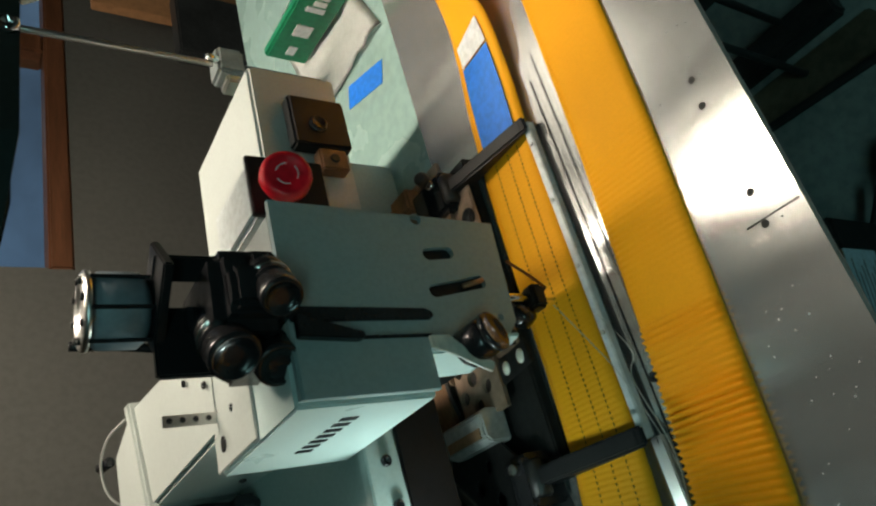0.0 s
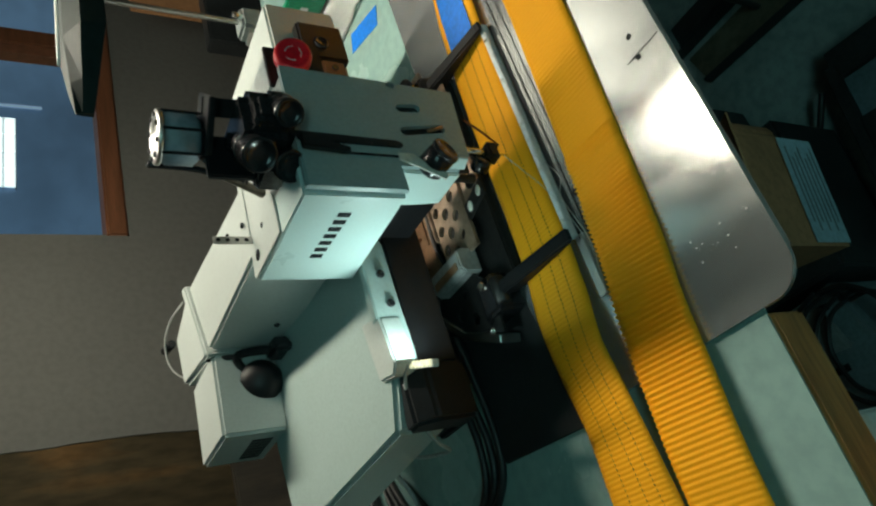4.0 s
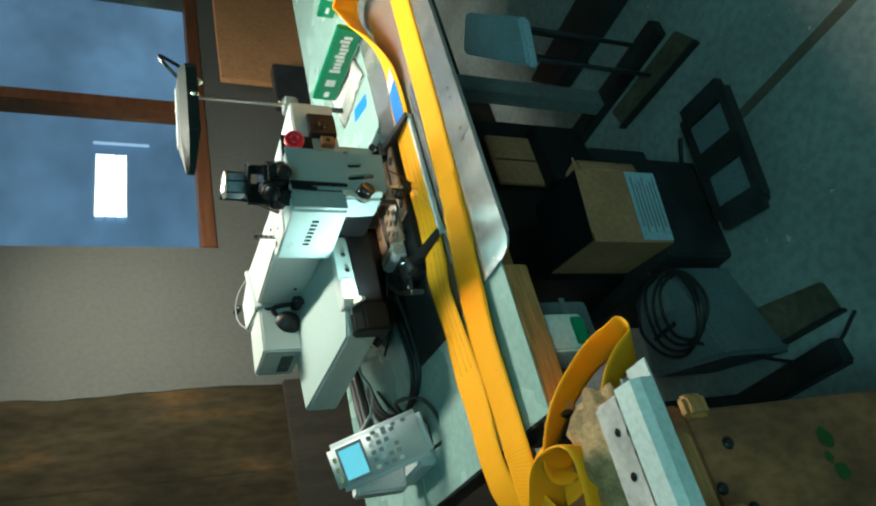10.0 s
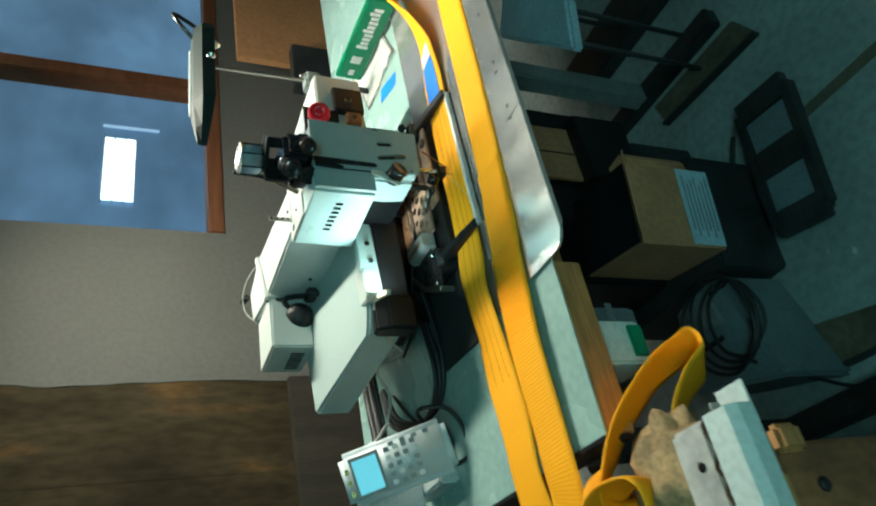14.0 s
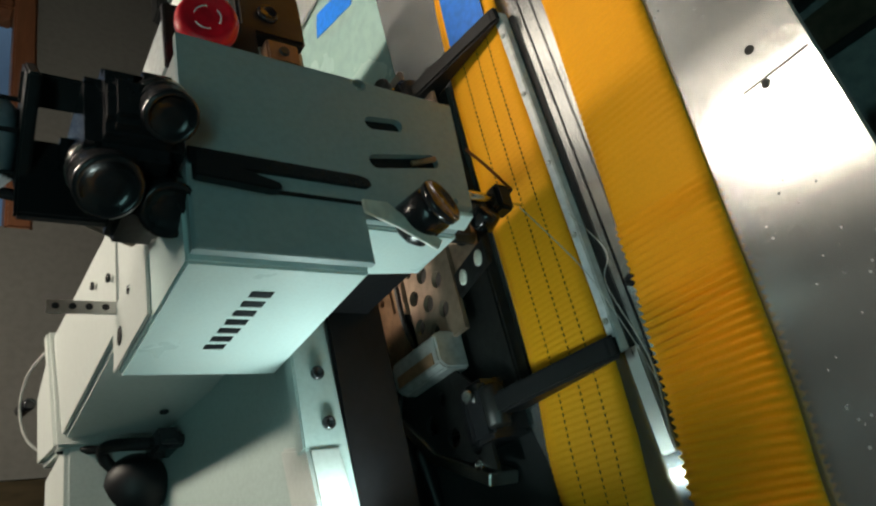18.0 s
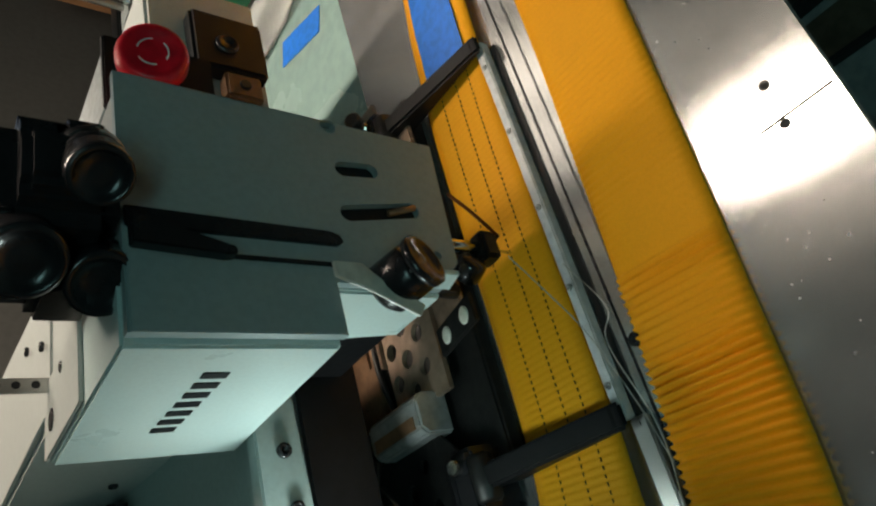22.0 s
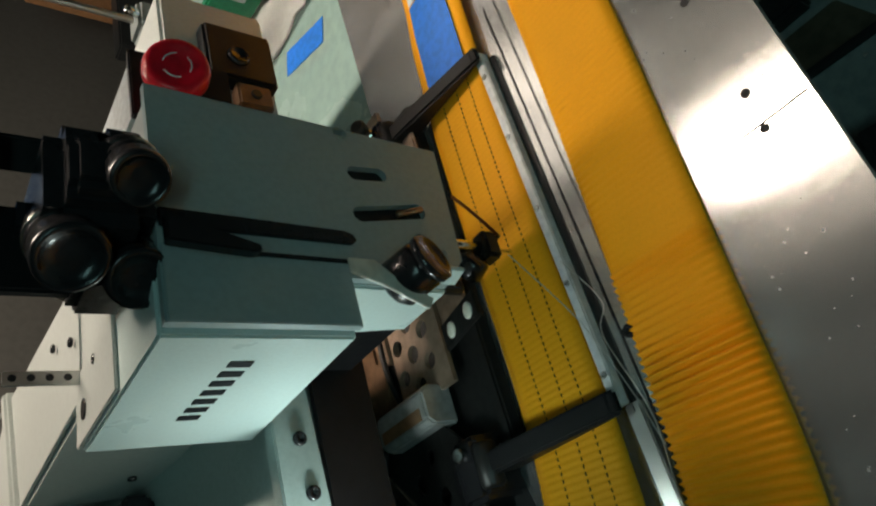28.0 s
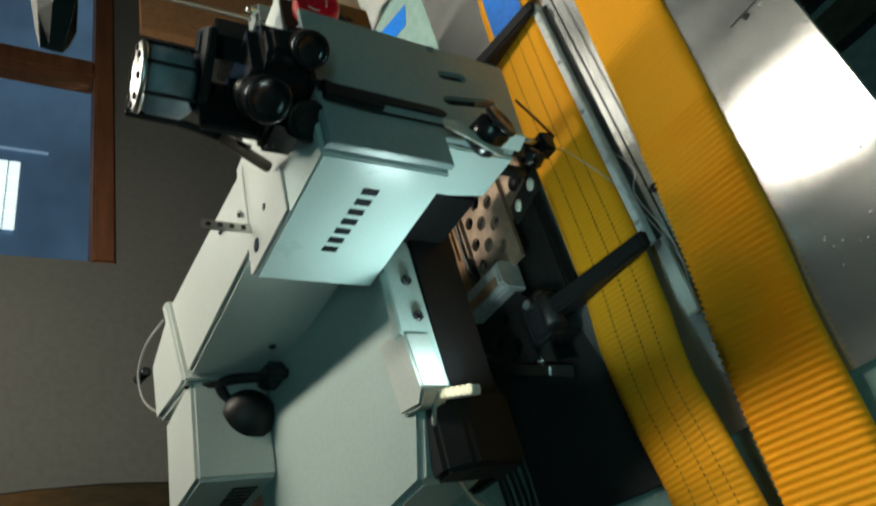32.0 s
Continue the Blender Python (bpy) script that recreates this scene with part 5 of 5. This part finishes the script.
band("loop", [((-0.58, 0.10, 0.80), 0), ((-0.545, 0.035, 0.845), 0), ((-0.490, 0.012, 0.822), 0), ((-0.430, -0.006, 0.762), 0), ((-0.405, -0.018, 0.722), 0), ((-0.398, -0.035, 0.700), 0), ((-0.425, -0.050, 0.706), 0), ((-0.455, -0.045, 0.742), 0), ((-0.50, -0.035, 0.775), 0), ((-0.56, -0.02, 0.790), 0), ((-0.64, 0.0, 0.785), 0), ((-0.76, 0.0, 0.780), 0)], 0.078, WEB, pile, rib=0.006, depth=0.0008, sub=2, axis=(-0.3, 0.7, -0.5))
band("coil", [((-0.641, 0.200, 0.800), 0), ((-0.594, 0.114, 0.825), 0), ((-0.568, 0.050, 0.845), 0), ((-0.563, -0.006, 0.855), 0), ((-0.573, -0.045, 0.852), 0), ((-0.613, -0.036, 0.835), 0), ((-0.683, 0.021, 0.800), 0)], 0.078, WEB, pile, rib=0.006, depth=0.0012, sub=2, axis=(0.0, 0.3, -0.9))
rag2 = thing("cloth_lump", "crumpled beige-brown cloth lump under the webbing", "cloth", (-0.56, -0.06, 0.77))
bm = bmesh.new()
bmesh.ops.create_icosphere(bm, subdivisions=4, radius=1.0)
for v in bm.verts:
    d = 1 + 0.25 * noise.noise(v.co * 2.2) + 0.16 * noise.noise(v.co * 6) + 0.06 * noise.noise(v.co * 15)
    v.co = Vector((-0.585 + v.co.x * 0.085 * d, -0.055 + v.co.y * 0.062 * d, 0.805 + v.co.z * 0.055 * d))
part("body", bm, SACKING, rag2, smooth=True)

# the stand with all that lies on it sits a little clear of the table end
for ob in (bench, block, chan, pile, rag2):
    ob.location.x -= 0.026

# ---- under the table ----
ped = thing("foot_pedal", "dark steel foot pedal frame with two pale tread plates", "foot pedal", (0.13, 0.1, 0))
c0, c1, c2, c3 = Vector((0.272, 0.012, 0.06)), Vector((-0.033, 0.066, 0.06)), Vector((-0.010, 0.193, 0.06)), Vector((0.285, 0.151, 0.06))


def quad_bar(a, b, wv, z0, z1):
    d = (b - a).normalized()
    n = Vector((-d.y, d.x, 0)) * wv
    return prism([((a - n).x, (a - n).y), ((b - n).x, (b - n).y), ((b + n).x, (b + n).y), ((a + n).x, (a + n).y)], z0, z1, "z", 0.002)


for a, b in ((c0, c1), (c2, c3)):
    part("long_bar", quad_bar(a, b, 0.012, 0.03, 0.062), STEEL_DARK, ped)
for t in (0.0, 0.5, 1.0):
    part("cross_plate", quad_bar(c0.lerp(c1, t), c3.lerp(c2, t), 0.035 if t == 0.5 else 0.03, 0.034, 0.060), STEEL_DARK, ped)
for t in (0.25, 0.76):
    part("tread", quad_bar(c0.lerp(c1, t).lerp(c3.lerp(c2, t), 0.08), c0.lerp(c1, t).lerp(c3.lerp(c2, t), 0.92), 0.042, 0.036, 0.056), mat("worn_tread_steel", (0.20, 0.27, 0.31), 0.5, 0.3), ped, "pale worn tread plate")
part("base", quad_bar(c0.lerp(c3, 0.5), c1.lerp(c2, 0.5), 0.05, 0.0, 0.034), STEEL_DARK, ped)
part("pedal_lead", tube([(0.26, 0.19, 0.05), (0.16, 0.28, 0.02), (0.05, 0.34, 0.012), (-0.06, 0.30, 0.01), (-0.12, 0.36, 0.01), (0.0, 0.5, 0.01)], 0.006), CABLE, ped, smooth=True)
ctrl = thing("control_cabinet", "dark metal drive cabinet standing under the table", "cabinet", (0.15, 0.45, 0))
part("body", prism([(-0.08, 0.25), (0.21, 0.225), (0.21, 0.36), (0.37, 0.36), (0.37, 0.64), (-0.08, 0.64)], 0.0, 0.205, "z", 0.006), STEEL_DARK, ctrl)
part("ledge", box((0.235, 0.362, 0.206), (0.44, 0.419, 0.366), 0.004), BLACK_MATT, ctrl)
part("upper_body", box((-0.04, 0.42, 0.206), (0.50, 0.66, 0.70), 0.006), BLACK_MATT, ctrl)
cart = thing("cardboard_box", "open brown cardboard box on the drive cabinet", "cardboard box", (0.04, 0.3, 0.16))
CM = Matrix.Translation((0.128, 0.196, 0)) @ Matrix.Rotation(math.atan2(0.03, -0.18), 4, "Z")
for nm, a, b in (("front", (0, -0.004, 0.212), (0.19, 0.0, 0.44)), ("back", (0, -0.19, 0.212), (0.19, -0.186, 0.44)), ("side", (0, -0.186, 0.212), (0.004, -0.004, 0.44)), ("side", (0.186, -0.186, 0.212), (0.19, -0.004, 0.44)), ("bottom", (0, -0.19, 0.206), (0.19, 0, 0.212))):
    part(nm + "_panel", box(a, b, 0, CM), CARD, cart)
# added black panel that paints the box top as lying in shade
part("shade_lid", box((0.002, -0.188, 0.4405), (0.188, -0.001, 0.4435), 0, CM), BLACK_MATT, cart, "black panel standing in for the shade over the open box")
part("flap", box((0.0, 0.0, 0.0), (0.19, 0.003, 0.06), 0, CM @ Matrix.Translation((0, 0.0, 0.44)) @ Matrix.Rotation(radians(-50), 4, "X")), CARD, cart)
leaf = thing("leaflet", "pale blue printed leaflet hanging in front of the cardboard box", "leaflet", (0.04, 0.2, 0.18))
part("sheet", box((0.0, 0.003, 0.207), (0.185, 0.0046, 0.298), 0, CM), BLUE_PAPER, leaf)
for i in range(7):
    part("text_bar", box((0.015 + 0.01 * (i % 3), 0.0046, 0.216 + i * 0.0112), (0.15 + 0.015 * (i % 2), 0.0052, 0.2195 + i * 0.0112), 0, CM), KEY_GREY, leaf)
plank = thing("floor_board", "short worn wooden board lying on the floor", "board", (-0.3, 0.2, 0))
part("board", prism([(-0.338, 0.066), (-0.268, 0.073), (-0.222, 0.30), (-0.27, 0.335), (-0.336, 0.30)], 0.0, 0.018, "z", 0.003), FLOOR_WOOD, plank)
part("dark_edge", prism([(-0.350, 0.060), (-0.341, 0.060), (-0.331, 0.245), (-0.341, 0.25)], 0.0, 0.02, "z"), RUBBER, plank)
drive = thing("drive_unit", "low blue-grey electric drive unit with dark slots on the floor", "drive unit", (-0.22, 0.35, 0))
part("body", prism([(-0.088, 0.285), (-0.362, 0.222), (-0.300, 0.480), (-0.105, 0.440)], 0.0, 0.205, "z", 0.010), BLUE_UNIT, drive)
for k in range(3):
    part("slot_and_shade", box((-0.13 - 0.05 * k, 0.31 + 0.01 * k, 0.2052), (-0.118 - 0.05 * k, 0.40 + 0.008 * k, 0.2066)), BLACK_MATT, drive)
part("terminal_cover", prism([(-0.12, 0.32), (-0.20, 0.305), (-0.19, 0.39), (-0.125, 0.40)], 0.2068, 0.222, "z", 0.003), GREY_PAINT, drive)
reel = thing("cable_coil", "loose coil of black cable lying on the drive unit", "cable coil", (-0.21, 0.27, 0.21))
for k in range(4):
    r = 0.070 + 0.008 * k
    part("turn", tube([(-0.215 + r * math.cos(a) * 1.15 + 0.01 * noise.noise((k, a, 0)), 0.262 + 0.010 * k + r * math.sin(a), 0.232 + 0.008 * k + 0.012 * noise.noise((a, k, 3))) for a in [2 * math.pi * i / 12 for i in range(13)]], 0.0042), CABLE, reel, smooth=True)
part("tail", tube([(-0.29, 0.29, 0.235), (-0.35, 0.25, 0.12), (-0.39, 0.22, 0.012), (-0.40, 0.12, 0.008), (-0.36, 0.04, 0.008)], 0.0042), CABLE, reel, smooth=True)
gbox = thing("control_box", "pale grey control box hanging under the tabletop", "control box", (-0.29, 0.3, 0.791))
part("body", box((-0.365, 0.205, 0.545), (-0.225, 0.40, 0.7915), 0.006), BLUE_UNIT, gbox)
part("lid_edge", box((-0.369, 0.201, 0.60), (-0.221, 0.2045, 0.612)), GREY_PAINT, gbox)
screw((-0.30, 0.205, 0.575), (0, -1, 0), 0.006, gbox, BLACK)
batten = thing("floor_batten", "narrow worn wooden batten lying on the floor", "batten", (0.52, 0.2, 0))
part("batten", prism([(0.472, 0.030), (0.560, 0.070), (0.565, 0.400), (0.492, 0.385)], 0.0, 0.012, "z", 0.003), FLOOR_WOOD, batten)
part("dark_edge", prism([(0.462, 0.030), (0.471, 0.028), (0.491, 0.387), (0.480, 0.387)], 0.0, 0.024, "z", 0.002), RUBBER, batten)
bar2 = thing("floor_beam", "thick dark steel beam of a stand lying on the floor", "beam", (0.9, 0.3, 0))
part("beam", prism([(0.80, 0.10), (0.97, 0.22), (0.95, 0.64), (0.80, 0.52)], 0.0, 0.06, "z", 0.006), STEEL_DARK, bar2)
lump = thing("cardboard_scrap", "small torn brown cardboard carton beside the larger box", "cardboard", (0.17, 0.25, 0.206))
part("scrap", prism([(0.142, 0.236), (0.176, 0.230), (0.202, 0.240), (0.196, 0.290), (0.146, 0.296)], 0.206, 0.392, "z", 0.006), CARD, lump)
swbox = thing("switch_box", "small pale switch box fixed under the tabletop", "switch box", (-0.37, 0.08, 0.74))
part("body", box((-0.41, 0.045, 0.70), (-0.34, 0.12, 0.791), 0.004), PVC, swbox)
part("green_button", box((-0.40, 0.038, 0.703), (-0.35, 0.0448, 0.728), 0.002), GREEN_WRAP, swbox)
wbox = thing("cardboard_sheet", "folded brown cardboard standing under the table", "cardboard", (0.34, 0.4, 0.366))
part("sheet", box((0.250, 0.400, 0.3665), (0.420, 0.412, 0.505), 0.002), CARD, wbox)
part("fold", box((0.33, 0.397, 0.3665), (0.333, 0.3995, 0.50)), OLD_WOOD, wbox)
shelf = thing("far_stool", "pale blue-topped stool standing beyond the table leg", "stool", (0.7, 0.3, 0))
part("seat", prism([(0.47, 0.19), (0.62, 0.15), (0.90, 0.36), (0.80, 0.44)], 0.42, 0.455, "z", 0.008), BLUE_PAPER, shelf)
for x, y in ((0.53, 0.21), (0.63, 0.19), (0.85, 0.36), (0.80, 0.41)):
    part("leg", rod((x, y, 0), (x, y, 0.421), 0.007), STEEL_DARK, shelf, smooth=True)
seam = thing("floor_joint", "brownish filled joint line across the concrete floor", "floor joint", (0.2, -0.3, 0), kind="structure")
part("groove", box((0.190, -4.0, 0.0005), (0.218, 0.05, 0.0012), 0), mat("brown_joint_filler", (0.13, 0.115, 0.085), 0.8), seam)

rnd = random.Random(9)
bm = bmesh.new()
for k in range(60):
    x, y, r = rnd.uniform(-0.35, 0.9), rnd.uniform(-0.9, 0.15), rnd.uniform(0.002, 0.009)
    ring = [bm.verts.new((x + r * math.cos(a) * rnd.uniform(0.4, 1.4), y + r * math.sin(a) * rnd.uniform(0.4, 1.4), 0.001)) for a in [i * 1.047 for i in range(6)]]
    tip = bm.verts.new((x, y, 0.003))
    for i in range(6):
        bm.faces.new((ring[i], ring[(i + 1) % 6], tip))
tagged(link("floor_litter", bm, FOAM), "pale chips and lint scattered on the concrete floor", "litter", kind="stuff")
